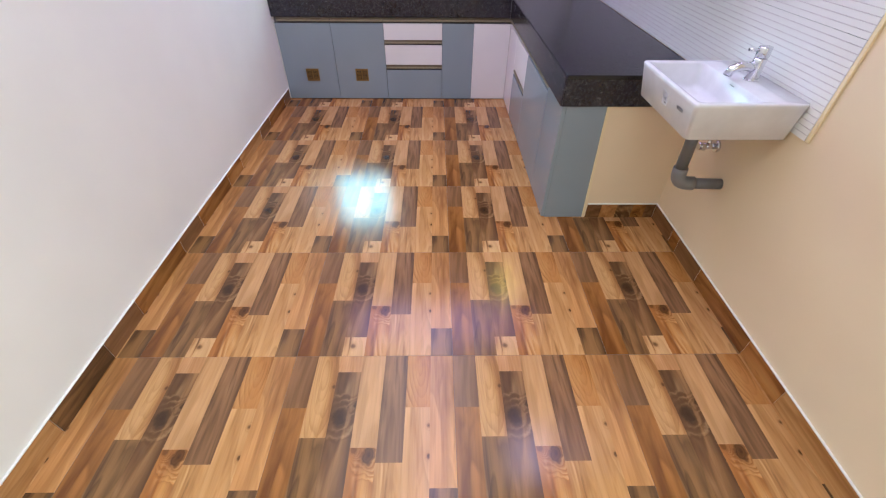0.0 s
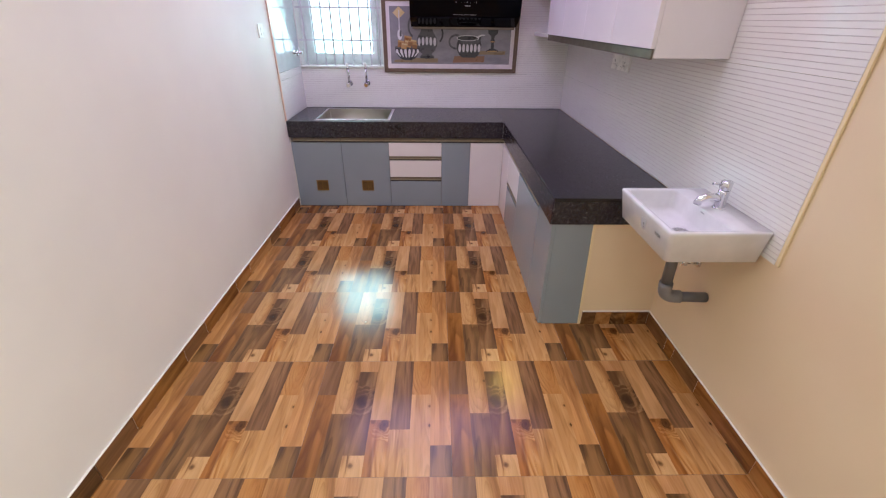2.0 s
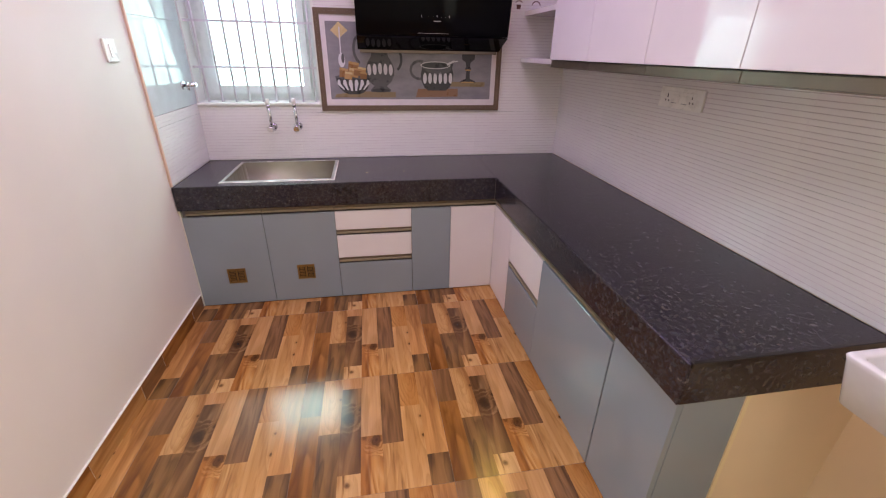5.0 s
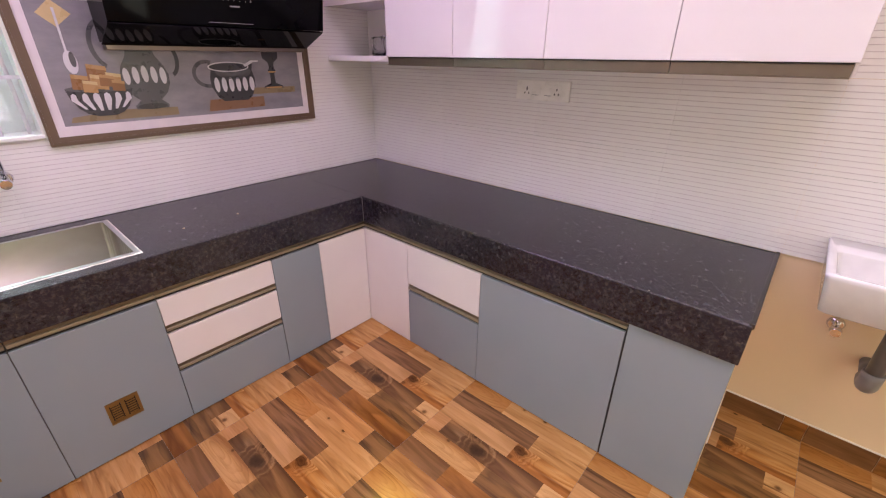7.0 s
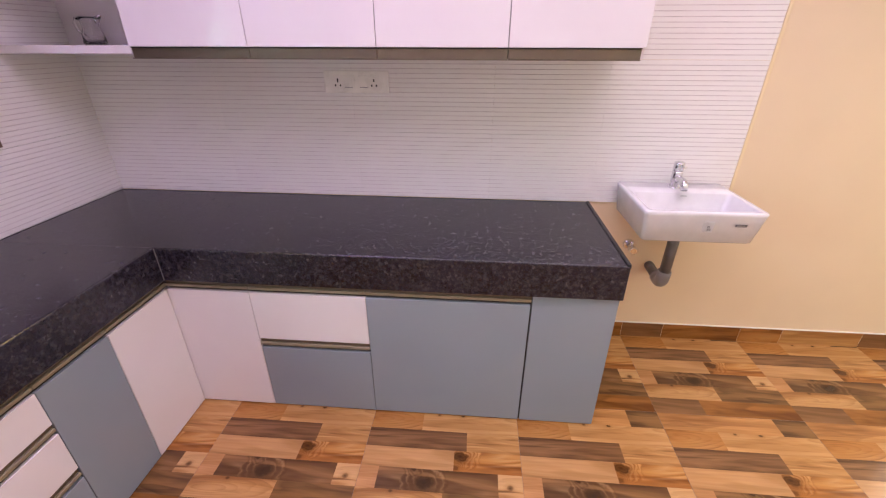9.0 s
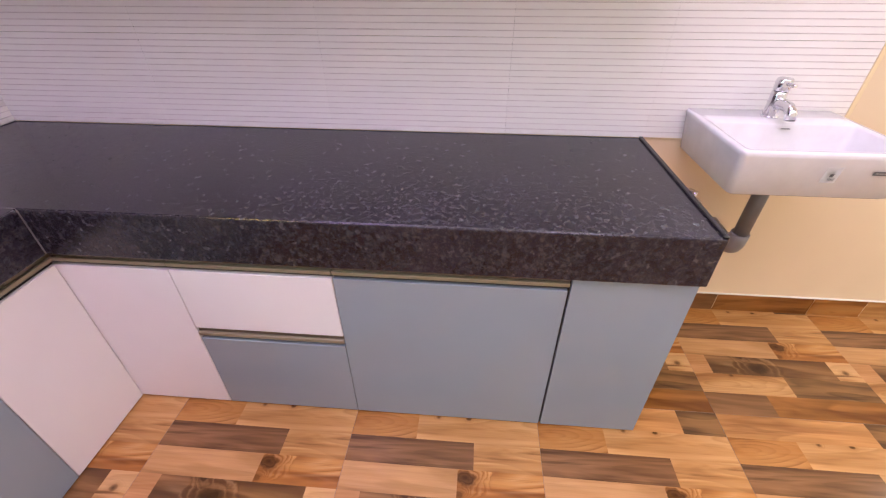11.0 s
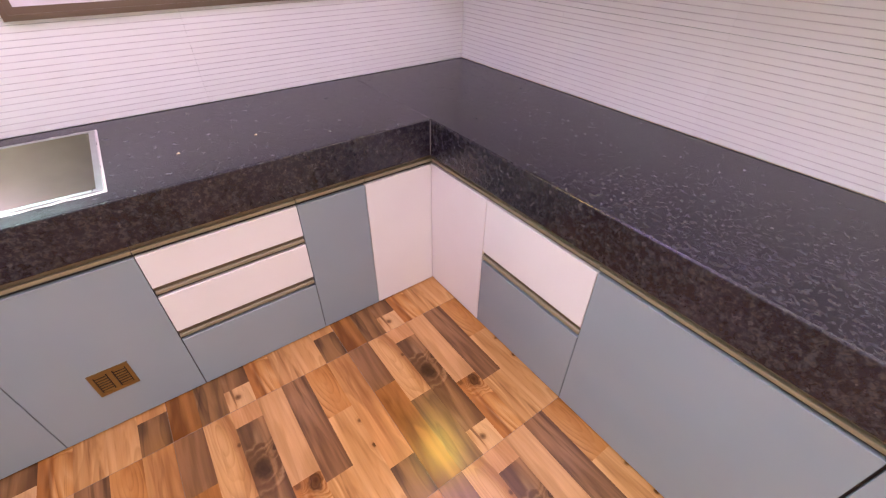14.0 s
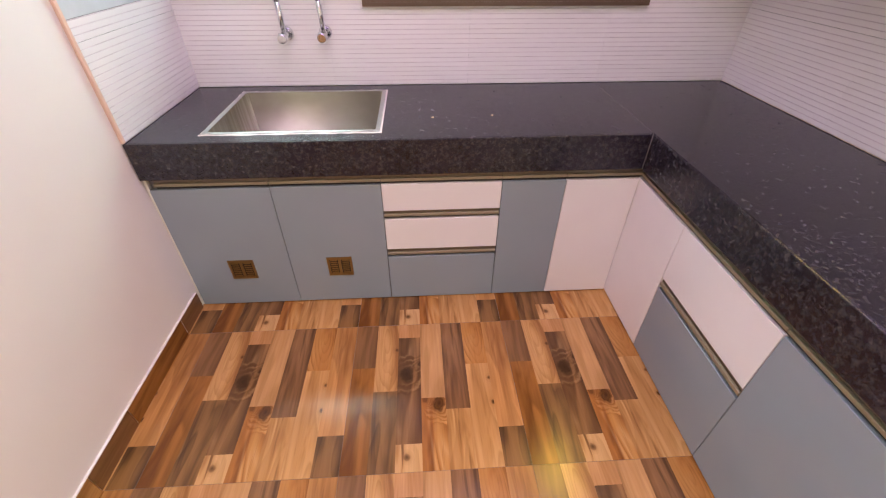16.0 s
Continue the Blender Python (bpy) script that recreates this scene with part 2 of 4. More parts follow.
def granite():
    """Black brown granite: grains of a few millimetres in black, grey and olive, some larger black flecks."""
    k = Mat("black_brown_granite")
    v = k.coords()
    grain = k.noise(v, 80, 2.5, 0.72, 0.8)
    grey = k.ramp(grain, [(0.38, (0.003, 0.003, 0.003)), (0.46, (0.014, 0.014, 0.014)), (0.53, (0.034, 0.034, 0.033)), (0.61, (0.046, 0.046, 0.045)), (0.74, (0.050, 0.050, 0.049))])
    olive = k.ramp(k.noise(v, 95, 3), [(0.42, (0.82, 0.95, 1.0)), (0.60, (1.0, 0.93, 0.66))])
    dark = k.ramp(k.noise(v, 60, 4, 0.65), [(0.42, 0.12), (0.56, 1.0)])
    col = k.mix(1.0, k.mix(1.0, grey, olive, "MULTIPLY"), dark, "MULTIPLY")
    fleck = k.noise(k.coords((1, 1, 1), (3.3, 1.7, 0.4)), 70, 2, 0.5, 1.0)
    col = k.mix(k.ramp(fleck, [(0.60, 0.0), (0.66, 0.8)]), col, (0.004, 0.004, 0.005))
    # violet mix: the reflected lilac light is put into the stone's colour
    lilac_sheen = k.ramp(k.noise(v, 3.5, 5, 0.65), [(0.35, 0.06), (0.75, 0.13)])
    col = k.mix(lilac_sheen, col, (0.125, 0.10, 0.19))
    k.base(col)
    k.bump(k.noise(v, 9, 2), 0.02, 0.001)
    return k.put(rough=k.ramp(k.noise(v, 40, 4), [(0.3, 0.18), (0.75, 0.30)]), spec=0.5)


GRANITE = granite()
GRANITE_EDGE = plain("polished_black_edge", (0.012, 0.011, 0.012), 0.2)
SLAB_JOINT = plain("slab_joint", (0.19, 0.175, 0.17), 0.7)
STEEL = Mat("brushed_steel")
_n = STEEL.noise(STEEL.coords((3, 260, 3)), 1.0, 3)
STEEL.base(STEEL.ramp(STEEL.noise(STEEL.coords((1.5, 30, 1.5)), 1.6, 4), [(0.3, (0.33, 0.31, 0.24)), (0.7, (0.50, 0.48, 0.39))]))
STEEL.bump(_n, 0.06, 0.001)
STEEL = STEEL.put(rough=0.5, metal=1.0)
STEEL_RIM = plain("polished_steel", (0.50, 0.51, 0.50), 0.34, 0.9)
CHROME = plain("chrome", (0.78, 0.79, 0.82), 0.09, 1.0)
CERAMIC = plain("white_glazed_ceramic", (0.75, 0.74, 0.75), 0.09)
PVC = plain("grey_pvc", (0.165, 0.165, 0.17), 0.42)
PVC_LIGHT = plain("grey_pvc_elbow", (0.23, 0.23, 0.235), 0.42)
PLASTIC = plain("white_plastic", (0.88, 0.86, 0.80), 0.3)
PAPER = plain("white_paper", (0.90, 0.90, 0.90), 0.6)
BLACKMARK = plain("black_print", (0.02, 0.02, 0.022), 0.5)
GREYMARK = plain("grey_print", (0.25, 0.25, 0.26), 0.5)
HOOD_GLASS = plain("black_glass", (0.002, 0.002, 0.0025), 0.06)
HOOD_GLASS.node_tree.nodes["Principled BSDF"].inputs["Specular IOR Level"].default_value = 0.07
HOOD_METAL = plain("hood_bottom_metal", (0.20, 0.165, 0.14), 0.35, 0.8)
HOOD_PRINT = plain("hood_print", (0.34, 0.34, 0.34), 0.5)
UPVC = plain("white_window_frame", (0.80, 0.86, 0.84), 0.3)
REVEAL = paint("window_reveal_paint", (0.84, 0.86, 0.80), 0.5)
GRILLE = plain("white_enamel_bar", (0.74, 0.72, 0.76), 0.4)
FRAME = plain("brown_frame", (0.145, 0.095, 0.062), 0.35)
MAT_BOARD = plain("mural_mat", (0.76, 0.70, 0.72), 0.4)
GLASS = Mat("window_glass")
GLASS.b.inputs["Transmission Weight"].default_value = 1.0
GLASS.b.inputs["IOR"].default_value = 1.45
GLASS.base((0.95, 0.99, 0.98))
GLASS = GLASS.put(rough=0.0)
JUG_GLASS = Mat("jug_glass")
JUG_GLASS.b.inputs["Transmission Weight"].default_value = 1.0
JUG_GLASS.base((0.96, 0.96, 0.97))
JUG_GLASS = JUG_GLASS.put(rough=0.03)
OUTSIDE = bpy.data.materials.new("bright_outdoors")
OUTSIDE.use_nodes = True
_e = OUTSIDE.node_tree.nodes.new("ShaderNodeEmission")
_e.inputs[0].default_value = (0.64, 0.98, 1.0, 1)
_e.inputs[1].default_value = 4.5
OUTSIDE.node_tree.links.new(_e.outputs[0], OUTSIDE.node_tree.nodes["Material Output"].inputs[0])
# glow of the added ceiling panels
PANEL_GLOW = bpy.data.materials.new("added_panel_glow")
PANEL_GLOW.use_nodes = True
_e = PANEL_GLOW.node_tree.nodes.new("ShaderNodeEmission")
_e.inputs[0].default_value = (1.0, 0.90, 0.92, 1)
_e.inputs[1].default_value = 1.0
PANEL_GLOW.node_tree.links.new(_e.outputs[0], PANEL_GLOW.node_tree.nodes["Material Output"].inputs[0])

# ---- mesh helpers ----
ORIGIN = {}


def box(bm, x0, x1, y0, y1, z0, z1, bevel=0.0, seg=1, mi=0):
    vs = [bm.verts.new((x, y, z)) for x in (x0, x1) for y in (y0, y1) for z in (z0, z1)]
    fs = [bm.faces.new([vs[i] for i in q]) for q in
          ((0, 1, 3, 2), (4, 6, 7, 5), (0, 4, 5, 1), (2, 3, 7, 6), (0, 2, 6, 4), (1, 5, 7, 3))]
    for f in fs:
        f.material_index = mi
    if bevel:
        es = list({e for f in fs for e in f.edges})
        bmesh.ops.bevel(bm, geom=es, offset=bevel, segments=seg, affect="EDGES", profile=0.5)
    return bm


def cyl(bm, p0, p1, r0, r1=None, seg=20, cap=True):
    p0, p1 = Vector(p0), Vector(p1)
    r1 = r0 if r1 is None else r1
    d = (p1 - p0).normalized()
    a = d.orthogonal().normalized()
    b = d.cross(a)
    rings = []
    for p, r in ((p0, r0), (p1, r1)):
        rings.append([bm.verts.new(p + (a * math.cos(2 * math.pi * i / seg) + b * math.sin(2 * math.pi * i / seg)) * r) for i in range(seg)])
    for i in range(seg):
        f = bm.faces.new((rings[0][i], rings[0][(i + 1) % seg], rings[1][(i + 1) % seg], rings[1][i]))
        f.smooth = True
    if cap:
        bm.faces.new(list(reversed(rings[0])))
        bm.faces.new(rings[1])
    return bm


def tube(bm, pts, r, seg=14):
    pts = [Vector(p) for p in pts]
    rings = []
    a = None
    for i, p in enumerate(pts):
        d = (pts[min(i + 1, len(pts) - 1)] - pts[max(i - 1, 0)]).normalized()
        a = d.orthogonal().normalized() if a is None else (a - d * a.dot(d)).normalized()
        b = d.cross(a)
        rr = r[i] if isinstance(r, (list, tuple)) else r
        rings.append([bm.verts.new(p + (a * math.cos(2 * math.pi * k / seg) + b * math.sin(2 * math.pi * k / seg)) * rr) for k in range(seg)])
    for q0, q1 in zip(rings, rings[1:]):
        for k in range(seg):
            f = bm.faces.new((q0[k], q0[(k + 1) % seg], q1[(k + 1) % seg], q1[k]))
            f.smooth = True
    bm.faces.new(list(reversed(rings[0])))
    bm.faces.new(rings[-1])
    return bm


def bend(p, q, r, n=7):
    """Points of a rounded corner: p, the corner q[0], and q[1], with radius r."""
    p, c, e = Vector(p), Vector(q[0]), Vector(q[1])
    a, b = c + (p - c).normalized() * r, c + (e - c).normalized() * r
    return [p] + [a * (1 - t) ** 2 + c * 2 * t * (1 - t) + b * t * t for t in (i / n for i in range(n + 1))] + [e]


def lathe(bm, profile, centre, seg=28):
    c = Vector(centre)
    rings = [[bm.verts.new(c + Vector((r * math.cos(2 * math.pi * k / seg), r * math.sin(2 * math.pi * k / seg), z))) for k in range(seg)] for r, z in profile]
    for q0, q1 in zip(rings, rings[1:]):
        for k in range(seg):
            f = bm.faces.new((q0[k], q0[(k + 1) % seg], q1[(k + 1) % seg], q1[k]))
            f.smooth = True
    return bm


def ring_slab(bm, x0, x1, y0, y1, hx0, hx1, hy0, hy1, z0, z1):
    """A slab with a rectangular hole through it."""
    o = [(x0, y0), (x1, y0), (x1, y1), (x0, y1)]
    h = [(hx0, hy0), (hx1, hy0), (hx1, hy1), (hx0, hy1)]
    V = {(k, i, z): bm.verts.new((*p, zz)) for k, q in (("o", o), ("h", h)) for i, p in enumerate(q) for z, zz in ((0, z0), (1, z1))}
    for i in range(4):
        j = (i + 1) % 4
        bm.faces.new((V["o", i, 1], V["o", j, 1], V["h", j, 1], V["h", i, 1]))
        bm.faces.new((V["o", j, 0], V["o", i, 0], V["h", i, 0], V["h", j, 0]))
        bm.faces.new((V["o", i, 0], V["o", j, 0], V["o", j, 1], V["o", i, 1]))
        bm.faces.new((V["h", j, 0], V["h", i, 0], V["h", i, 1], V["h", j, 1]))
    return bm


def ob_from(name, bm, materials, origin):
    bmesh.ops.translate(bm, verts=bm.verts, vec=-Vector(origin))
    bmesh.ops.recalc_face_normals(bm, faces=bm.faces)
    me = bpy.data.meshes.new(name)
    bm.to_mesh(me)
    bm.free()
    for m in (materials if isinstance(materials, (list, tuple)) else [materials]):
        me.materials.append(m)
    ob = new(name, me)
    ORIGIN[ob] = Vector(origin)
    return ob


def part(name, bm, material, parent, label=""):
    ob = ob_from(name, bm, material, ORIGIN[parent])
    ob.parent = parent
    return tagged(ob, label)


def thing(name, origin, label, category, group="", kind=""):
    ob = new(name)
    ob.empty_display_size = 0.1
    ob.location = origin
    ORIGIN[ob] = Vector(origin)
    return tagged(ob, label, category, group, kind)


def solid(name, bm, material, origin, label, category, group="", kind=""):
    ob = ob_from(name, bm, material, origin)
    ob.location = origin
    return tagged(ob, label, category, group, kind)


def B(*a, **k):
    return box(bmesh.new(), *a, **k)


# ---- plan ----
W = 2.428            # painted face of the right wall
TW = 2.420           # tile face of the right wall
FRONT_Y = -0.610     # cabinet fronts along the back wall
FRONT_X = 1.809      # cabinet fronts along the right wall
END_Y = -2.283       # end of the right leg
TOP = 0.755          # worktop
FASCIA = 0.622       # underside of the worktop's fascia
SOUTH = -5.40
CEILING = 2.75
WIN = (0.014, 0.757, 1.115, 2.02)

# ---- structure ----
floor = solid("floor", B(-0.2, W + 0.2, SOUTH - 0.2, 0.208, -0.12, -0.009), GROUT, (1.2, -2.6, -0.009),
              "glossy floor of square tiles printed with mixed brown wood planks", "floor", kind="structure")
wall_left = solid("wall_left", B(-0.2, 0.0, SOUTH - 0.2, 0.25, 0.0, CEILING), WALL_CREAM, (-0.1, -2.6, 0),
                  "smooth cream painted wall", "wall", kind="structure")
ADDED_OPENING = (-5.30, -4.38, 2.08)     # made-up opening beside the walk's start, out of view, for the fill lamp
bm = B(W, W + 0.2, ADDED_OPENING[1], 0.25, 0.0, CEILING)
box(bm, W, W + 0.2, SOUTH - 0.2, ADDED_OPENING[0], 0.0, CEILING)
box(bm, W, W + 0.2, ADDED_OPENING[0], ADDED_OPENING[1], ADDED_OPENING[2], CEILING)
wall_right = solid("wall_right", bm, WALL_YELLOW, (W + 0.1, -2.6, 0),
                   "pale yellow painted wall above a wood print skirting", "wall", kind="structure")
# closes the invented opening from behind, never in view
wall_opening_back = solid("wall_opening_back", B(W + 0.202, W + 0.40, SOUTH - 0.2, ADDED_OPENING[1] + 0.3, -0.12, CEILING + 0.12), WALL_CREAM, (W + 0.3, -4.8, 0),
                     "plain cream wall closing the added opening", "wall", kind="structure")
wall_south = solid("wall_south", B(0.0, W, SOUTH - 0.2, SOUTH, 0.0, CEILING), WALL_CREAM, (1.2, SOUTH - 0.1, 0),
                   "plain cream painted wall", "wall", kind="structure")
ceiling = solid("ceiling", B(-0.2, W + 0.2, SOUTH - 0.2, 0.25, CEILING, CEILING + 0.12), CEIL, (1.2, -2.6, CEILING),
                "plain white ceiling", "ceiling", kind="structure")
bm = bmesh.new()
ring_slab(bm, 0.0, W, 0.0, CEILING, WIN[0], WIN[1], WIN[2], WIN[3], 0.0, 0.20)
for v in bm.verts:
    v.co = (v.co.x, 0.208 - v.co.z, v.co.y)
wall_back = solid("wall_back", bm, REVEAL, (1.2, 0.1, 0), "wall faced with white ribbed tiles, with a window opening", "wall", kind="structure")

# short masonry wall that carries the worktop's end
def slant(xa0, xa1, xb0, xb1, y0, y1, z1):
    """An upright slab whose sides lean: xa at the floor, xb at the top."""
    bm = bmesh.new()
    v = [bm.verts.new(p) for p in ((xa0, y0, 0.001), (xa1, y0, 0.001), (xb1, y0, z1), (xb0, y0, z1), (xa0, y1, 0.001), (xa1, y1, 0.001), (xb1, y1, z1), (xb0, y1, z1))]
    for q in ((0, 1, 2, 3), (7, 6, 5, 4), (0, 4, 5, 1), (1, 5, 6, 2), (2, 6, 7, 3), (3, 7, 4, 0)):
        bm.faces.new([v[i] for i in q])
    return bm


wall_support = solid("wall_support", slant(2.040, W, 2.018, W, END_Y, END_Y + 0.10, FASCIA - 0.001), WALL_YELLOW, (2.2, END_Y, 0),
                     "short yellow painted support wall below the worktop end", "wall", kind="structure")
part("edge_strip", slant(2.034, 2.047, 2.012, 2.025, END_Y - 0.004, END_Y, FASCIA - 0.001), TRIM_YELLOW, wall_support, "pale cream edge strip")

# ---- window ----
window = thing("window_1", (0.385, 0.1, WIN[2]), "white framed window with enamelled bars, bright daylight behind", "window", kind="structure")
x0, x1, z0, z1 = WIN
bm = bmesh.new()
ring_slab(bm, x0, x1, z0, z1, x0 + 0.085, x1 - 0.085, z0 + 0.075, z1 - 0.075, 0, 0.05)
for v in bm.verts:
    v.co = (v.co.x, 0.19 - v.co.z, v.co.y)
part("window_frame", bm, UPVC, window)
bm = bmesh.new()
ring_slab(bm, x0 + 0.060, x1 - 0.060, z0 + 0.05, z1 - 0.05, x0 + 0.105, x1 - 0.105, z0 + 0.098, z1 - 0.098, 0, 0.03)
for v in bm.verts:
    v.co = (v.co.x, 0.137 - v.co.z, v.co.y)
part("sash", bm, UPVC, window)
pane = part("pane", B(x0 + 0.10, x1 - 0.10, 0.150, 0.155, z0 + 0.09, z1 - 0.09), GLASS, window)
pane.visible_shadow = False
part("window_sill", B(x0 - 0.012, x1 + 0.006, -0.014, 0.137, z0 - 0.012, z0 + 0.004, bevel=0.003), REVEAL, window, "narrow pale cream sill")
part("jamb_edge", B(x1 - 0.002, x1 + 0.014, -0.006, 0.010, z0 + 0.004, z1), REVEAL, window)
grille = thing("window_grille", (0.385, 0.04, WIN[2]), "thin white enamelled security bars across the window", "window grille")
for i in range(9):
    x = 0.0655 + 0.0825 * i
    part("bar", cyl(bmesh.new(), (x, 0.042, z0 + 0.002), (x, 0.042, z1), 0.0068, seg=8), GRILLE, grille)
for z in (1.325, 1.578, 1.831):
    part("cross_bar", B(x0 - 0.001, x1 + 0.001, 0.034, 0.042, z - 0.0065, z + 0.0065), GRILLE, grille)
solid("backdrop", B(-1.6, 2.4, 1.2, 1.22, 0.2, 3.4), OUTSIDE, (0.4, 1.2, 0.2), "overexposed bright outdoors", "backdrop", kind="structure")

# ---- worktop ----
worktop = thing("worktop", (1.9, -0.7, TOP), "black brown speckled granite worktop with a deep fascia, L shaped", "worktop")
SK = (0.236, 0.834, -0.545, -0.091)
bm = bmesh.new()
ring_slab(bm, 0.008, 1.8015, -0.612, 0.0, SK[0], SK[1], SK[2], SK[3], TOP - 0.02, TOP)
part("back_slab", bm, GRANITE, worktop)
part("side_slab", B(1.8035, TW, END_Y, 0.0, TOP - 0.02, TOP, bevel=0.0015), GRANITE, worktop)
part("slab_joint", B(1.8015, 1.8035, -0.612, 0.0, TOP - 0.018, TOP + 0.0003), SLAB_JOINT, worktop, "pale joint between the slabs")
part("back_fascia", B(0.004, 1.7945, -0.6235, -0.6125, FASCIA, TOP + 0.0005, bevel=0.003, seg=2), GRANITE, worktop)
part("side_fascia", B(1.796, 1.8025, END_Y - 0.006, -0.6235, FASCIA, TOP + 0.0005, bevel=0.003, seg=2), GRANITE, worktop)
part("end_fascia", B(1.8035, TW, END_Y - 0.006, END_Y - 0.001, FASCIA, TOP, bevel=0.001), GRANITE, worktop)
part("end_lip", B(1.802, TW - 0.002, END_Y - 0.010, END_Y + 0.003, TOP - 0.012, TOP + 0.006, bevel=0.002), GRANITE_EDGE, worktop, "polished black edge lip")
part("corner_joint", B(1.7945, 1.7965, -0.6245, -0.6225, FASCIA, TOP), SLAB_JOINT, worktop, "pale joint in the fascia corner")

# ---- sink ----
sink = thing("kitchen_sink", (0.53, -0.31, TOP), "square brushed steel sink set into the granite worktop", "sink")
sx0, sx1, sy0, sy1 = 0.244, 0.826, -0.537, -0.099
bm = bmesh.new()
ring_slab(bm, 0.228, 0.841, -0.552, -0.083, sx0, sx1, sy0, sy1, TOP + 0.0005, TOP + 0.004)
part("rim", bm, STEEL_RIM, sink, "bright polished steel rim")
bm = bmesh.new()
d = 0.20
t = [bm.verts.new(p) for p in ((sx0, sy0, TOP + 0.003), (sx1, sy0, TOP + 0.003), (sx1, sy1, TOP + 0.003), (sx0, sy1, TOP + 0.003))]
b = [bm.verts.new(p) for p in ((sx0 + 0.012, sy0 + 0.012, TOP - d), (sx1 - 0.012, sy0 + 0.012, TOP - d), (sx1 - 0.012, sy1 - 0.012, TOP - d), (sx0 + 0.012, sy1 - 0.012, TOP - d))]
for i in range(4):
    bm.faces.new((t[i], t[(i + 1) % 4], b[(i + 1) % 4], b[i]))
bm.faces.new(b)
es = [e for e in bm.edges if not all(v in t for v in e.verts)]
bmesh.ops.bevel(bm, geom=es, offset=0.010, segments=4, affect="EDGES")
for f in bm.faces:
    f.smooth = True
part("bowl", bm, STEEL, sink)
part("drain", lathe(bmesh.new(), [(0.045, 0.0), (0.043, 0.003), (0.03, 0.001), (0.006, -0.003)], (0.54, -0.30, TOP - d + 0.001)), CHROME, sink)
for q in ((0.221, 0.230, -0.560, -0.075), (0.839, 0.848, -0.560, -0.075), (0.221, 0.848, -0.560, -0.551), (0.221, 0.848, -0.084, -0.075)):
    bm = bmesh.new()
    n = 22
    lx, ly = q[1] - q[0], q[3] - q[2]
    along = 0 if lx > ly else 1
    rows = []
    for i in range(n + 1):
        j = random.uniform(-0.0028, 0.0028)
        h = random.uniform(0.001, 0.0045)
        if along == 0:
            x = q[0] + lx * i / n
            rows.append([bm.verts.new(p) for p in ((x, q[2] + j, TOP), (x, (q[2] + q[3]) / 2, TOP + h), (x, q[3], TOP))])
        else:
            y = q[2] + ly * i / n
            rows.append([bm.verts.new(p) for p in ((q[0] + j, y, TOP), ((q[0] + q[1]) / 2, y, TOP + h), (q[1], y, TOP))])
    for a, c in zip(rows, rows[1:]):
        for k in (0, 1):
            bm.faces.new((a[k], a[k + 1], c[k + 1], c[k]))
    part("sealant_bead", bm, CAULK, sink, "rough white sealant")


# ---- base cabinets ----
def front_y(name, parent, x0, x1, z0, z1, mat, label=""):
    g = 0.0011
    return part(name, B(x0 + g, x1 - g, FRONT_Y, FRONT_Y + 0.018, z0, z1, bevel=0.0012), mat, parent, label)


def front_x(name, parent, y0, y1, z0, z1, mat, label=""):
    g = 0.0011
    return part(name, B(FRONT_X, FRONT_X + 0.018, y0 + g, y1 - g, z0, z1, bevel=0.0012), mat, parent, label)


def profile(parent, a, c, z0, z1, side, name="handle_profile"):
    """A bronze pull profile: a bright lip, with the recess's shade coloured near-black below it."""
    bm = bmesh.new()
    h = z1 - z0
    if side == "y":
        box(bm, a, c, FRONT_Y - 0.001, FRONT_Y + 0.010, z0 + 0.26 * h, z0 + 0.62 * h, bevel=0.0022, seg=2)
        box(bm, a, c, FRONT_Y + 0.007, FRONT_Y + 0.011, z0 + 0.60 * h, z1, mi=2)
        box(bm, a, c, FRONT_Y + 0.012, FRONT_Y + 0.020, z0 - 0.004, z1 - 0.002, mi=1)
    else:
        box(bm, FRONT_X - 0.001, FRONT_X + 0.010, a, c, z0 + 0.26 * h, z0 + 0.62 * h, bevel=0.0022, seg=2)
        box(bm, FRONT_X + 0.007, FRONT_X + 0.011, a, c, z0 + 0.60 * h, z1, mi=2)
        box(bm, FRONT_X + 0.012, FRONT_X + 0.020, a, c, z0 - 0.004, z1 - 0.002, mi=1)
    return part(name, bm, [BRONZE, GAP_SHADE, BRONZE_SHADED], parent, "bronze metal pull profile")


def carcass_y(parent, x0, x1, top=FASCIA - 0.004):
    part("body", B(x0 + 0.001, x1 - 0.001, FRONT_Y + 0.021, -0.04, 0.002, top), CARCASS, parent)
    part("kick_board", B(x0 + 0.001, x1 - 0.001, FRONT_Y + 0.006, FRONT_Y + 0.020, 0.001, 0.006), GAP_SHADE, parent)


def carcass_x(parent, y0, y1):
    part("body", B(FRONT_X + 0.021, 2.38, y0 + 0.001, y1 - 0.001, 0.002, FASCIA - 0.004), CARCASS, parent)
    part("kick_board", B(FRONT_X + 0.006, FRONT_X + 0.020, y0 + 0.001, y1 - 0.001, 0.001, 0.006), GAP_SHADE, parent)


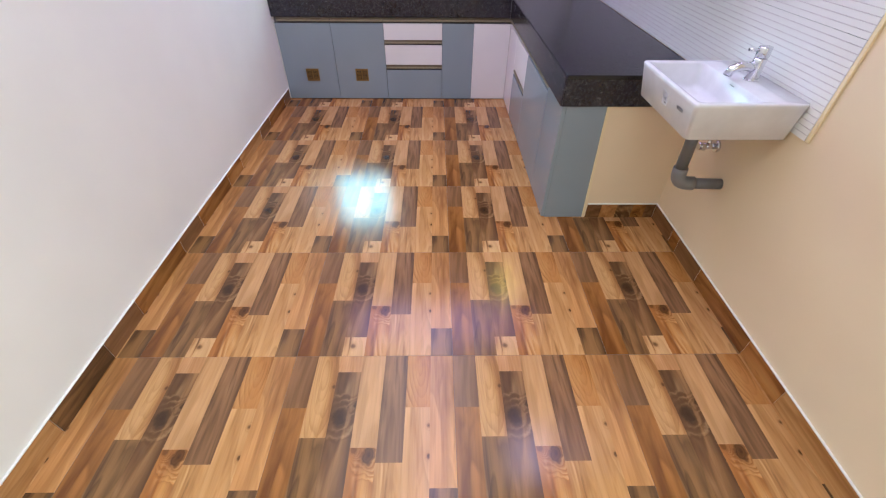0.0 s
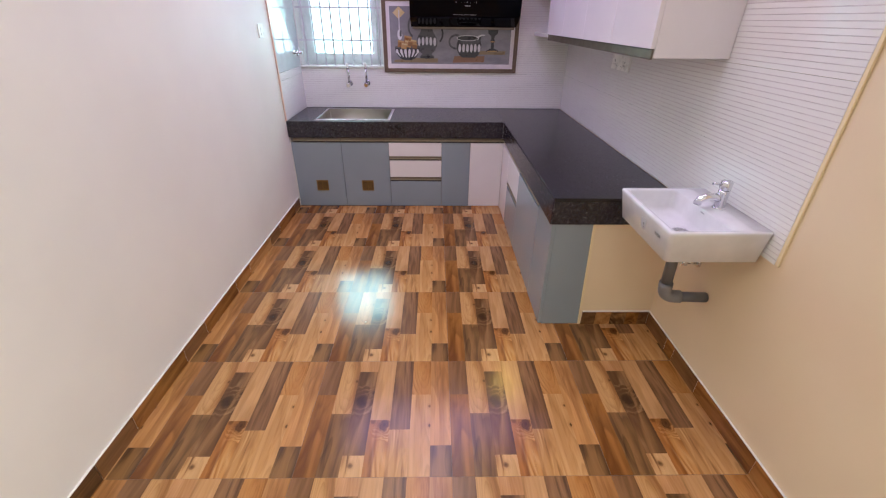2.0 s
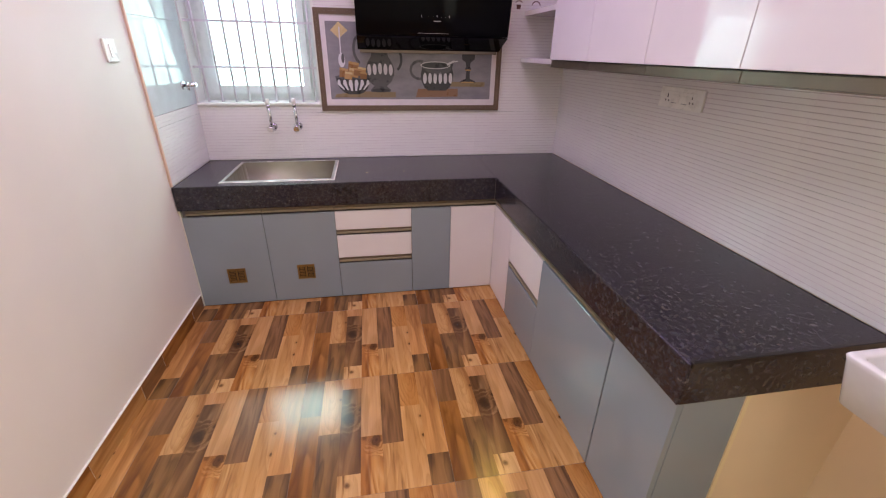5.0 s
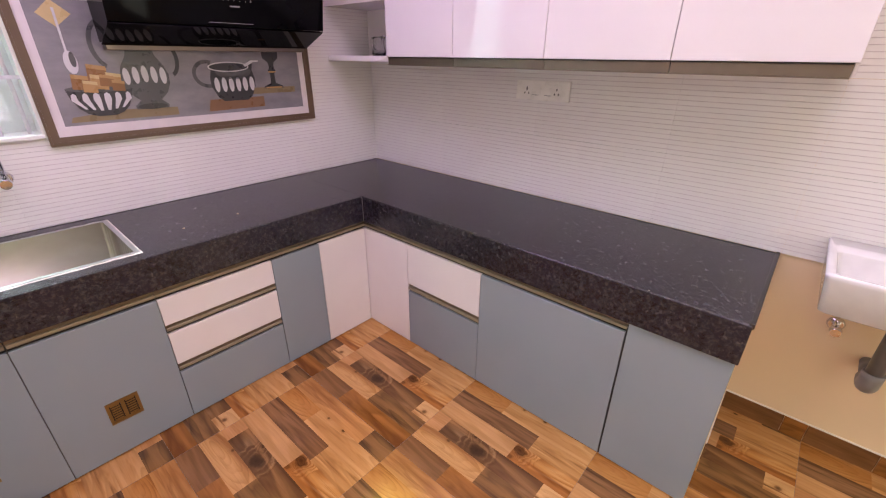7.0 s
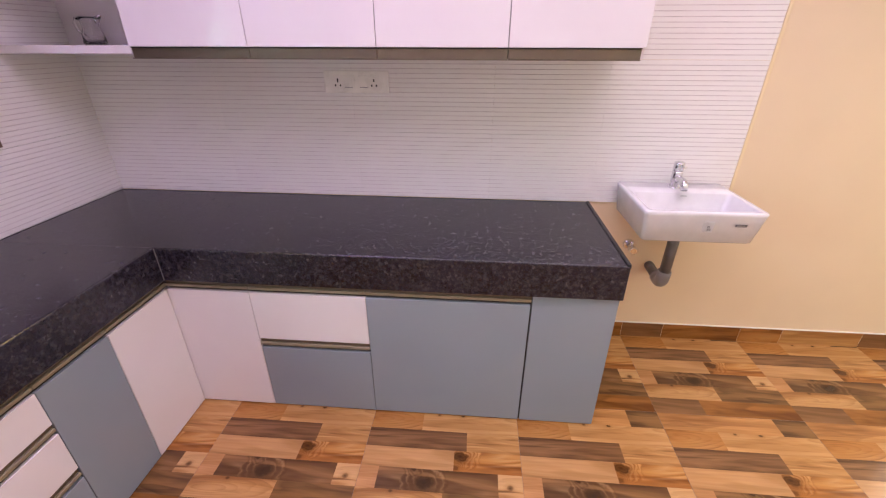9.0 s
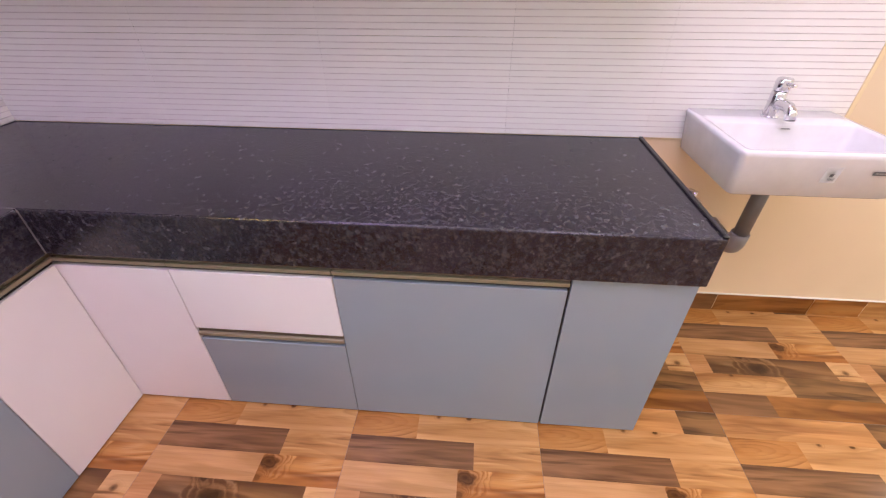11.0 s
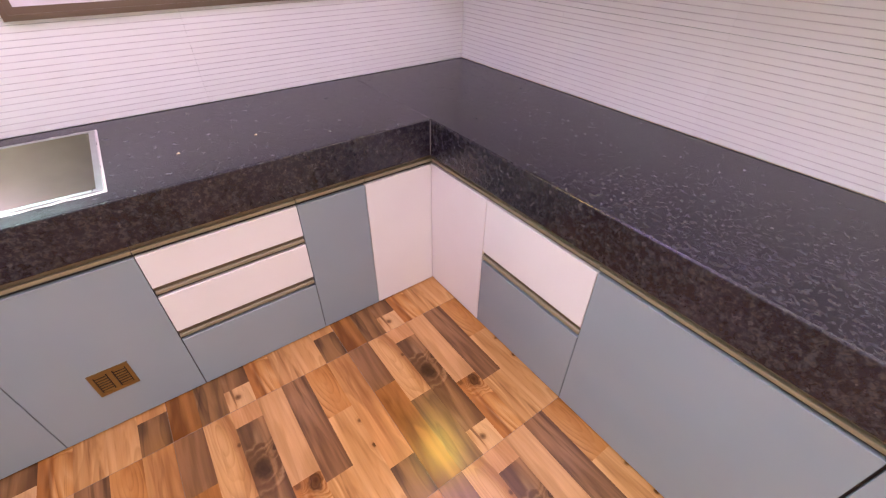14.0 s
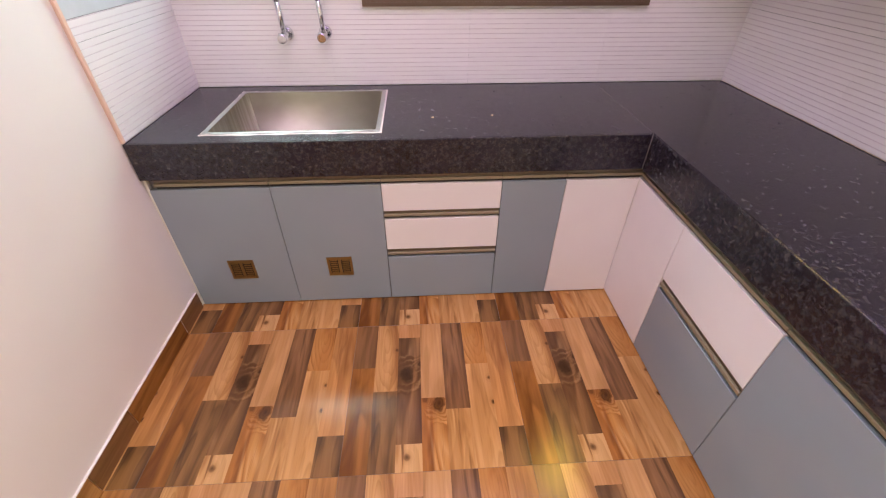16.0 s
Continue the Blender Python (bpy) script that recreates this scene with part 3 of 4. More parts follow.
def vent(parent, x, z):
    bm = bmesh.new()
    y = FRONT_Y
    ring_slab(bm, x - 0.051, x + 0.051, z - 0.048, z + 0.048, x - 0.041, x + 0.041, z - 0.036, z + 0.036, 0, 0.004)
    for v in bm.verts:
        v.co = (v.co.x, y - v.co.z, v.co.y)
    v = part("vent", bm, BRASS, parent, "antique brass air vent")
    part("backing", B(x - 0.042, x + 0.042, y - 0.0012, y - 0.0002, z - 0.037, z + 0.037), BRASS_DARK, v)
    part("bar", B(x - 0.006, x + 0.006, y - 0.0036, y - 0.0012, z - 0.036, z + 0.036), BRASS, v)
    for s in (-1, 1):
        for i in range(7):
            zz = z - 0.0315 + i * 0.0105
            part("slat", B(min(x + s * 0.010, x + s * 0.038), max(x + s * 0.010, x + s * 0.038), y - 0.003, y - 0.0012, zz - 0.0028, zz + 0.0028), BRASS, v)


Z0, Z1 = 0.005, 0.577
GOLA = (Z1 + 0.004, FASCIA - 0.008)
U = "base cabinet units under the worktop"
sinkcab = thing("sink_cabinet", (0.42, -0.33, 0), "blue grey two door sink cabinet with brass vents", "cabinet", U)
carcass_y(sinkcab, 0.010, 0.832, 0.535)
part("top_rail", B(0.011, 0.831, FRONT_Y + 0.021, FRONT_Y + 0.039, 0.535, FASCIA - 0.004), CARCASS, sinkcab)
for a, c, vx in ((0.0095, 0.430, 0.231), (0.430, 0.832, 0.631)):
    dr = front_y("door", sinkcab, a, c, Z0, Z1, GREY)
    vent(dr, vx, 0.198)
    profile(dr, a + 0.002 + (0.022 if a < 0.1 else 0), c - 0.001, *GOLA, "y")
part("scribe_filler", B(0.0005, 0.009, FRONT_Y + 0.006, FRONT_Y + 0.02, 0.002, FASCIA), WALL_CREAM, sinkcab, "cream painted filler against the wall")

drawers = thing("drawer_unit", (1.06, -0.33, 0), "drawer unit with two white fronts over a blue grey one", "drawer unit", U)
carcass_y(drawers, 0.832, 1.283)
for a, c, m, l in ((0.462, Z1, WHITE, "glossy white front"), (0.277, 0.424, WHITE, "glossy white front"), (Z0, 0.236, GREY, "blue grey front")):
    f = front_y("drawer_front", drawers, 0.832, 1.283, a, c, m, l)
    if c < Z1:
        profile(f, 0.834, 1.281, c + 0.003, c + 0.037, "y")
profile(drawers, 0.833, 1.282, *GOLA, "y")

slim = thing("slim_cabinet", (1.405, -0.33, 0), "narrow blue grey single door cabinet", "cabinet", U)
carcass_y(slim, 1.283, 1.527)
front_y("door", slim, 1.283, 1.527, Z0, Z1, GREY)
profile(slim, 1.284, 1.526, *GOLA, "y")

corner = thing("corner_cabinet", (1.75, -0.55, 0), "glossy white cabinet turning the corner of the worktop", "cabinet", U)
part("body", B(1.528, 2.38, FRONT_Y + 0.021, -0.04, 0.002, FASCIA - 0.004), CARCASS, corner)
part("side_body", B(FRONT_X + 0.021, 2.38, -0.929, FRONT_Y + 0.020, 0.002, FASCIA - 0.004), CARCASS, corner)
front_y("door", corner, 1.527, FRONT_X - 0.001, Z0, Z1, WHITE)
front_x("side_panel", corner, -0.931, FRONT_Y + 0.017, Z0, Z1, WHITE)
profile(corner, 1.528, FRONT_X + 0.004, *GOLA, "y")
profile(corner, -0.930, FRONT_Y, *GOLA, "x")

side_drawers = thing("drawer_unit", (2.1, -1.15, 0), "two drawer unit, white front over blue grey front", "drawer unit", U)
carcass_x(side_drawers, -1.377, -0.931)
f = front_x("drawer_front", side_drawers, -1.377, -0.931, 0.362, Z1, WHITE, "glossy white front")
f = front_x("drawer_front", side_drawers, -1.377, -0.931, Z0, 0.318, GREY, "blue grey front")
profile(f, -1.376, -0.932, 0.321, 0.359, "x")
profile(side_drawers, -1.376, -0.932, *GOLA, "x")

wide = thing("door_cabinet", (2.1, -1.68, 0), "wide blue grey single door cabinet", "cabinet", U)
carcass_x(wide, -1.981, -1.377)
front_x("door", wide, -1.979, -1.377, Z0, Z1, GREY)
profile(wide, -1.980, -1.378, *GOLA, "x")
# strip coloured as the shade in the joint beside the door
part("shadow_gap", B(FRONT_X + 0.008, FRONT_X + 0.02, -1.9835, -1.9785, 0.002, FASCIA - 0.004), GAP_SHADE, wide)

endcab = thing("end_cabinet", (2.1, -2.13, 0), "blue grey fixed end panel cabinet", "cabinet", U)
part("body", B(FRONT_X + 0.021, 2.015, END_Y + 0.019, -1.984, 0.002, FASCIA - 0.004), CARCASS, endcab)
front_x("front_panel", endcab, END_Y, -1.983, 0.004, FASCIA - 0.001, GREY)
part("end_panel", slant(FRONT_X + 0.0185, 2.0385, FRONT_X + 0.0185, 2.0165, END_Y, END_Y + 0.018, FASCIA - 0.001), GREY, endcab)

# ---- wall cabinets ----
UX, UB, UT = 2.090, 1.403, 2.12
seams = (-0.526, -0.961, -1.413, -1.858, -2.291)
for k in range(4):
    y1, y0 = seams[k], seams[k + 1]
    wc = thing("wall_cabinet", (2.25, (y0 + y1) / 2, UB), "glossy white wall cabinet with a bronze bottom profile", "wall cabinet", "row of wall cabinets")
    part("body", B(UX + 0.020, TW - 0.001, y0 + 0.0005, y1 - 0.0005, UB - 0.034, UT), WHITE, wc)
    past = 0.0095 if k == 3 else -0.0013
    part("door", B(UX, UX + 0.018, y0 - past, y1 - 0.0013, UB, UT, bevel=0.0012), WHITE, wc)
    bm = B(UX + 0.011, UX + 0.0198, y0 + 0.001, y1 - 0.001, UB - 0.036, UB - 0.004, bevel=0.001)
    box(bm, UX + 0.004, UX + 0.0198, y0 + 0.001, y1 - 0.001, UB - 0.039, UB - 0.036)
    # mi=1: shade under the door's lower edge, coloured in
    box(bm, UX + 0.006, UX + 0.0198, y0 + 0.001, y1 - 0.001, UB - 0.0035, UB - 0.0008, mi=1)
    part("pull_profile", bm, [BRONZE_SHADED, GAP_SHADE], wc, "bronze metal pull profile")
    if k == 3:
        part("end_panel", B(UX + 0.0185, TW - 0.001, y0 - 0.009, y0, UB - 0.034, UT, bevel=0.001), WHITE, wc)

shelf = thing("corner_shelf", (2.25, -0.26, 1.38), "white open corner shelf beside the wall cabinets", "shelf")
for z in (1.378, 1.652, 2.092):
    part("shelf_board", B(2.104, TW - 0.001, seams[0] + 0.001, -0.001, z, z + 0.028, bevel=0.0015), WHITE, shelf)

part("back_panel", B(TW - 0.009, TW - 0.001, seams[0] + 0.002, -0.002, 1.4065, 2.0915), WHITE, shelf, "plain white panel against the wall")

# ---- cooker hood ----
hood = thing("cooker_hood", (1.47, -0.15, 1.43), "black glass angled cooker hood fixed to the tiled wall", "cooker hood")
hx0, hx1 = 1.020, 1.924


def prism(bm, prof, a, c):
    f0 = [bm.verts.new((a, y, z)) for y, z in prof]
    f1 = [bm.verts.new((c, y, z)) for y, z in prof]
    n = len(prof)
    bm.faces.new(f0)
    bm.faces.new(list(reversed(f1)))
    for i in range(n):
        bm.faces.new((f0[i], f1[i], f1[(i + 1) % n], f0[(i + 1) % n]))
    return bm


part("body", prism(bmesh.new(), [(-0.014, 1.448), (-0.060, 1.448), (-0.228, 1.520), (-0.300, 1.93), (-0.014, 1.93)], hx0 + 0.006, hx1 - 0.006), HOOD_GLASS, hood)
bm = prism(bmesh.new(), [(-0.234, 1.516), (-0.240, 1.517), (-0.318, 1.95), (-0.311, 1.95)], hx0, hx1)
front_glass = part("front_glass", bm, HOOD_GLASS, hood, "black tempered glass front")
part("lower_glass", prism(bmesh.new(), [(-0.062, 1.441), (-0.066, 1.438), (-0.237, 1.509), (-0.234, 1.514)], hx0, hx1), HOOD_GLASS, hood, "black tempered glass flap")
part("bottom_strip", B(hx0 + 0.012, hx1 - 0.012, -0.062, -0.016, 1.420, 1.446, bevel=0.002), HOOD_METAL, hood, "brown grey metal bottom strip")
part("chimney", B(1.32, 1.62, -0.24, -0.001, 1.93, CEILING - 0.001, bevel=0.002), HOOD_GLASS, hood)


def on_hood(s0, s1, z0, z1, name, label=""):
    """A print on the slanting front glass."""
    yy = lambda z: -0.2404 - (z - 1.517) * 0.078 / 0.433 - 0.0009
    bm = prism(bmesh.new(), [(yy(z0), z0), (yy(z0) - 0.0006, z0), (yy(z1) - 0.0006, z1), (yy(z1), z1)], s0, s1)
    return part(name, bm, HOOD_PRINT, front_glass, label)


on_hood(1.372, 1.560, 1.5285, 1.5302, "chrome_line", "thin silver line")
on_hood(1.466, 1.508, 1.590, 1.5945, "printed_bar")
for i, x in enumerate((1.395, 1.440, 1.462, 1.485, 1.510, 1.535, 1.558)):
    on_hood(x - 0.0015, x + 0.0015, 1.612, 1.614 + (0.008 if i in (0, 3, 6) else 0.0), "touch_mark")

# ---- mural picture ----
mural = thing("framed_mural", (1.363, -0.006, 1.066), "brown framed kitchen still life picture on the tiled wall", "picture")
mx0, mx1, mz0, mz1 = 0.766, 1.962, 1.068, 1.662


def flat_ring(x0, x1, z0, z1, w, y0, y1):
    bm = bmesh.new()
    ring_slab(bm, x0, x1, z0, z1, x0 + w, x1 - w, z0 + w, z1 - w, 0, y0 - y1)
    for v in bm.verts:
        v.co = (v.co.x, y0 - v.co.z, v.co.y)
    return bm


part("frame", flat_ring(mx0, mx1, mz0, mz1, 0.034, -0.001, -0.016), FRAME, mural)
part("frame_bead", flat_ring(mx0 + 0.008, mx1 - 0.008, mz0 + 0.008, mz1 - 0.008, 0.008, -0.016, -0.019), FRAME, mural)
bm = bmesh.new()
ring_slab(bm, mx0 + 0.034, mx1 - 0.034, mz0 + 0.034, mz1 - 0.034, 0.830, 1.897, 1.140, 1.592, 0, 0.009)
for v in bm.verts:
    v.co = (v.co.x, -0.001 - v.co.z, v.co.y)
part("mat_board", bm, MAT_BOARD, mural, "pale lilac white border")
PIC = Mat("mural_ground")
_c = PIC.noise(PIC.coords((1, 1, 2.2)), 6, 5, 0.6)
PIC.base(PIC.ramp(_c, [(0.3, (0.205, 0.195, 0.225)), (0.7, (0.30, 0.285, 0.315))]))
PIC = PIC.put(rough=0.25)
part("canvas", B(0.828, 1.899, -0.008, -0.001, 1.138, 1.594), PIC, mural, "grey lilac painted ground")
P_DARK = plain("mural_dark", (0.035, 0.034, 0.042), 0.3)
P_DARK2 = plain("mural_charcoal", (0.085, 0.085, 0.095), 0.3)
P_WHITE = plain("mural_white", (0.66, 0.64, 0.68), 0.3)
P_BOARD = plain("mural_board", (0.25, 0.185, 0.105), 0.3)
P_ORANGE = plain("mural_orange", (0.24, 0.125, 0.07), 0.3)
P_BROWN = plain("mural_brown", (0.27, 0.125, 0.045), 0.3)
P_TAN = plain("mural_tan", (0.47, 0.27, 0.11), 0.3)
P_YELLOW = plain("mural_yellow", (0.62, 0.47, 0.24), 0.3)
def painted(name, pts, mat, level):
    """A flat painted shape on the canvas; a higher level lies over a lower one."""
    y = -0.0085 - 0.0005 * level
    bm = bmesh.new()
    vs = [bm.verts.new((x, y, z)) for x, z in pts]
    n = len(vs)
    if name in STRIPS:
        for i in range(n // 2 - 1):
            bm.faces.new((vs[i], vs[i + 1], vs[n - 2 - i], vs[n - 1 - i]))
    else:
        bm.faces.new(vs)
    return part(name, bm, mat, mural)


STRIPS = ("jug_handle", "jug_spout", "jug_body", "bowl_body", "creamer_handle", "creamer_body", "goblet")


def oval(cx, cz, rx, rz, n=20, a0=0.0, a1=2 * math.pi):
    return [(cx + rx * math.cos(a0 + (a1 - a0) * i / n), cz + rz * math.sin(a0 + (a1 - a0) * i / n)) for i in range(n if a1 - a0 > 6.2 else n + 1)]


def outline(cx, prof):
    return [(cx + r, z) for r, z in prof] + [(cx - r, z) for r, z in reversed(prof)]


def arc_band(cx, cz, rx, rz, w, a0, a1, n=14):
    o = [(cx + rx * math.cos(a0 + (a1 - a0) * i / n), cz + rz * math.sin(a0 + (a1 - a0) * i / n)) for i in range(n + 1)]
    k = [(cx + (rx - w) * math.cos(a0 + (a1 - a0) * i / n), cz + (rz - w) * math.sin(a0 + (a1 - a0) * i / n)) for i in range(n, -1, -1)]
    return o + k


painted("board", [(0.853, 1.152), (1.250, 1.152), (1.250, 1.186), (1.05, 1.190), (0.862, 1.172)], P_BOARD, 1)
painted("board", [(1.385, 1.153), (1.671, 1.158), (1.672, 1.208), (1.400, 1.206)], P_ORANGE, 1)
painted("board", [(1.600, 1.221), (1.856, 1.221), (1.858, 1.250), (1.600, 1.252)], P_BOARD, 1)
painted("diamond", [(0.911, 1.590), (0.964, 1.543), (0.908, 1.497), (0.859, 1.542)], P_YELLOW, 1)
painted("spoon_handle", [(0.909, 1.562), (0.917, 1.562), (0.915, 1.41), (0.908, 1.41)], P_WHITE, 2)
painted("spoon_bowl", oval(0.915, 1.375, 0.021, 0.042), P_WHITE, 3)
painted("spoon_shade", oval(0.923, 1.385, 0.010, 0.028), P_DARK2, 4)
painted("jug_handle", arc_band(1.25, 1.385, 0.05, 0.075, 0.016, -1.2, 2.2), P_DARK, 2)
painted("jug_spout", arc_band(1.06, 1.44, 0.075, 0.10, 0.016, 1.6, 4.2), P_DARK2, 2)
painted("jug_body", outline(1.153, [(0.062, 1.186), (0.066, 1.20), (0.040, 1.222), (0.072, 1.25), (0.090, 1.29), (0.092, 1.325), (0.080, 1.36), (0.055, 1.40), (0.045, 1.44), (0.060, 1.52)]), P_DARK2, 3)
for i in range(5):
    painted("petal", oval(1.084 + 0.0345 * i, 1.328 - 0.004 * abs(i - 2), 0.0125, 0.034, 14), P_WHITE, 4)
painted("jug_foot", oval(1.153, 1.196, 0.058, 0.012), P_DARK, 4)
painted("bowl_body", outline(0.979, [(0.030, 1.171), (0.062, 1.182), (0.086, 1.205), (0.104, 1.240), (0.112, 1.276)]), P_DARK, 6)
for i in range(6):
    a = (i - 2.5) / 2.5
    tx, bx, w = 0.979 + 0.092 * a, 0.979 + 0.062 * a, 0.0145 - 0.003 * abs(a)
    painted("petal", [(bx - w * 0.35, 1.190 + 0.010 * abs(a)), (bx + w * 0.35, 1.190 + 0.010 * abs(a)), (tx + w * 0.9, 1.235), (tx + w * 0.7, 1.255),
                      (tx, 1.262), (tx - w * 0.7, 1.255), (tx - w * 0.9, 1.235)], P_WHITE, 7)
painted("bowl_rim", oval(0.979, 1.277, 0.114, 0.013), P_DARK2, 8)
for q, (x, z, s, m) in enumerate(((0.925, 1.300, 0.033, P_BROWN), (0.985, 1.335, 0.035, P_BROWN), (0.985, 1.300, 0.032, P_TAN), (1.035, 1.310, 0.028, P_TAN), (1.010, 1.305, 0.026, P_BROWN), (0.950, 1.284, 0.026, P_TAN), (1.045, 1.285, 0.024, P_BROWN))):
    painted("cube", [(x - s, z - s * 0.7), (x + s * 0.8, z - s * 0.9), (x + s, z + s * 0.7), (x - s * 0.8, z + s)], m, 9 + 2 * q)
    painted("cube_face", [(x - s * 0.83, z + s * 0.55), (x + s * 0.98, z + s * 0.25), (x + s, z + s * 0.7), (x - s * 0.8, z + s)], P_TAN if m is P_BROWN else P_YELLOW, 10 + 2 * q)
painted("creamer_handle", arc_band(1.412, 1.322, 0.068, 0.062, 0.016, 1.2, 4.9), P_DARK2, 2)
painted("creamer_body", outline(1.528, [(0.060, 1.196), (0.085, 1.215), (0.108, 1.262), (0.110, 1.30), (0.100, 1.335), (0.108, 1.366)]), P_DARK, 3)
painted("creamer_side", oval(1.535, 1.330, 0.088, 0.034), P_DARK2, 4)
for i in range(6):
    painted("petal", oval(1.446 + 0.0345 * i, 1.272, 0.0125, 0.034, 14), P_WHITE, 4)
painted("creamer_rim", oval(1.516, 1.352, 0.100, 0.023), P_WHITE, 5)
painted("creamer_mouth", oval(1.516, 1.352, 0.093, 0.018), P_DARK, 6)
painted("creamer_pour", [(1.596, 1.350), (1.640, 1.372), (1.668, 1.374), (1.668, 1.380), (1.632, 1.381), (1.590, 1.362)], P_WHITE, 7)
painted("goblet", outline(1.737, [(0.056, 1.246), (0.050, 1.256), (0.014, 1.27), (0.012, 1.315), (0.022, 1.33), (0.013, 1.345), (0.016, 1.37), (0.042, 1.39), (0.046, 1.44)]), P_DARK, 3)
painted("goblet_ring", oval(1.737, 1.325, 0.022, 0.004), P_TAN, 4)
painted("goblet_foot", oval(1.737, 1.249, 0.050, 0.004), P_TAN, 4)


# ---- printed motifs on the upper wall tiles ----
P_CUP = plain("tile_print_brown", (0.14, 0.06, 0.045), 0.3)


def motif(name, pts):
    bm = bmesh.new()
    vs = [bm.verts.new((x, -0.0016, z)) for x, z in pts]
    n = len(vs)
    for i in range(n // 2 - 1):
        bm.faces.new((vs[i], vs[i + 1], vs[n - 2 - i], vs[n - 1 - i]))
    part(name, bm, P_CUP, wall_back, "small brown printed tile motif")


motif("printed_motif", [(2.045, 1.690), (2.043, 1.716), (2.072, 1.716), (2.070, 1.690)])
motif("printed_motif", arc_band(2.058, 1.722, 0.026, 0.018, 0.006, 0.3, math.pi - 0.3))
motif("printed_motif", arc_band(2.175, 1.712, 0.030, 0.028, 0.006, 0.1, math.pi - 0.1))
for x in (2.095, 2.125):
    motif("printed_motif", [(x, 1.800), (x + 0.002, 1.845), (x + 0.010, 1.845), (x + 0.007, 1.800)])

# ---- taps ----
def wall_tap(x, z):
    tp = thing("wall_tap", (x, -0.001, z), "chrome wall tap with an upright pipe and white cap", "tap", "taps over the sink")
    part("flange", cyl(bmesh.new(), (x, -0.001, z), (x, -0.012, z), 0.027, 0.022, 24), CHROME, tp)
    part("body", cyl(bmesh.new(), (x, -0.012, z), (x, -0.060, z), 0.0135, seg=18), CHROME, tp)
    part("knob", cyl(bmesh.new(), (x - 0.004, -0.060, z - 0.006), (x - 0.004, -0.086, z - 0.008), 0.021, 0.017, 20), CHROME, tp)
    part("pipe", tube(bmesh.new(), [(x, -0.046, z + 0.008), (x, -0.048, z + 0.07), (x - 0.004, -0.052, z + 0.140)], 0.0105), CHROME, tp)
    part("collar", cyl(bmesh.new(), (x - 0.0035, -0.051, z + 0.124), (x - 0.004, -0.052, z + 0.144), 0.0125, seg=16), CHROME, tp)
    part("cap", cyl(bmesh.new(), (x - 0.004, -0.052, z + 0.144), (x - 0.005, -0.053, z + 0.176), 0.0145, 0.012, 16), PLASTIC, tp, "white plastic cap")


wall_tap(0.440, 0.970)
wall_tap(0.600, 0.973)
st = thing("stub_tap", (0.009, -0.168, 1.233), "small chrome stub tap on the tiled side wall", "tap")
part("flange", cyl(bmesh.new(), (0.0085, -0.168, 1.233), (0.018, -0.168, 1.233), 0.024, 0.019, 22), CHROME, st)
part("body", cyl(bmesh.new(), (0.018, -0.168, 1.233), (0.085, -0.168, 1.236), 0.011, seg=16), CHROME, st)
part("nut", cyl(bmesh.new(), (0.030, -0.168, 1.233), (0.046, -0.168, 1.233), 0.015, seg=6), CHROME, st)
part("spindle", cyl(bmesh.new(), (0.038, -0.168, 1.233), (0.038, -0.168, 1.206), 0.008, seg=12), CHROME, st)

# ---- switches ----
sp = thing("wall_switch", (0.001, -0.818, 1.414), "white plastic light switch plate on the cream wall", "switch")
part("plate", B(0.0005, 0.009, -0.862, -0.774, 1.370, 1.459, bevel=0.003, seg=2), PLASTIC, sp)
part("rocker", B(0.009, 0.0125, -0.832, -0.804, 1.388, 1.440, bevel=0.0015), PLASTIC, sp)
sk = thing("socket_plate", (TW, -1.245, 1.265), "cream white double socket plate with switches on ribbed tiles", "socket")
part("plate", B(TW - 0.010, TW - 0.0005, -1.385, -1.106, 1.221, 1.309, bevel=0.003, seg=2), PLASTIC, sk)
for y in (-1.196, -1.300):
    part("module", B(TW - 0.0125, TW - 0.010, y - 0.043, y + 0.043, 1.238, 1.292, bevel=0.001), PLASTIC, sk)
for y, z, hh in ((-1.166, 1.272, 0.008), (-1.155, 1.252, 0.004), (-1.177, 1.252, 0.004), (-1.322, 1.272, 0.005), (-1.312, 1.252, 0.004), (-1.332, 1.252, 0.004)):
    part("pin_hole", B(TW - 0.0130, TW - 0.0124, y - 0.0028, y + 0.0028, z - hh, z + hh), BLACKMARK, sk)
for y in (-1.212, -1.278):
    part("rocker", B(TW - 0.0145, TW - 0.0124, y - 0.016, y + 0.016, 1.246, 1.278, bevel=0.001), PLASTIC, sk)
    part("rocker_gap", B(TW - 0.0132, TW - 0.0123, y - 0.017, y + 0.017, 1.2435, 1.2458), GREYMARK, sk)

# ---- wash basin ----
basin = thing("wash_basin", (2.23, -2.635, 0.725), "white rectangular ceramic wash basin hung on the wall", "basin")
bx0, bx1, by0, by1, bz0, bz1 = 2.052, TW - 0.001, -2.848, -2.402, 0.727, 0.858


def rrect(x0, x1, y0, y1, r, z, n=5):
    out = []
    for cx, cy, a in ((x1 - r, y1 - r, 0), (x0 + r, y1 - r, 90), (x0 + r, y0 + r, 180), (x1 - r, y0 + r, 270)):
        for i in range(n + 1):
            t = radians(a + 90 * i / n)
            out.append((cx + r * math.cos(t), cy + r * math.sin(t), z))
    return out


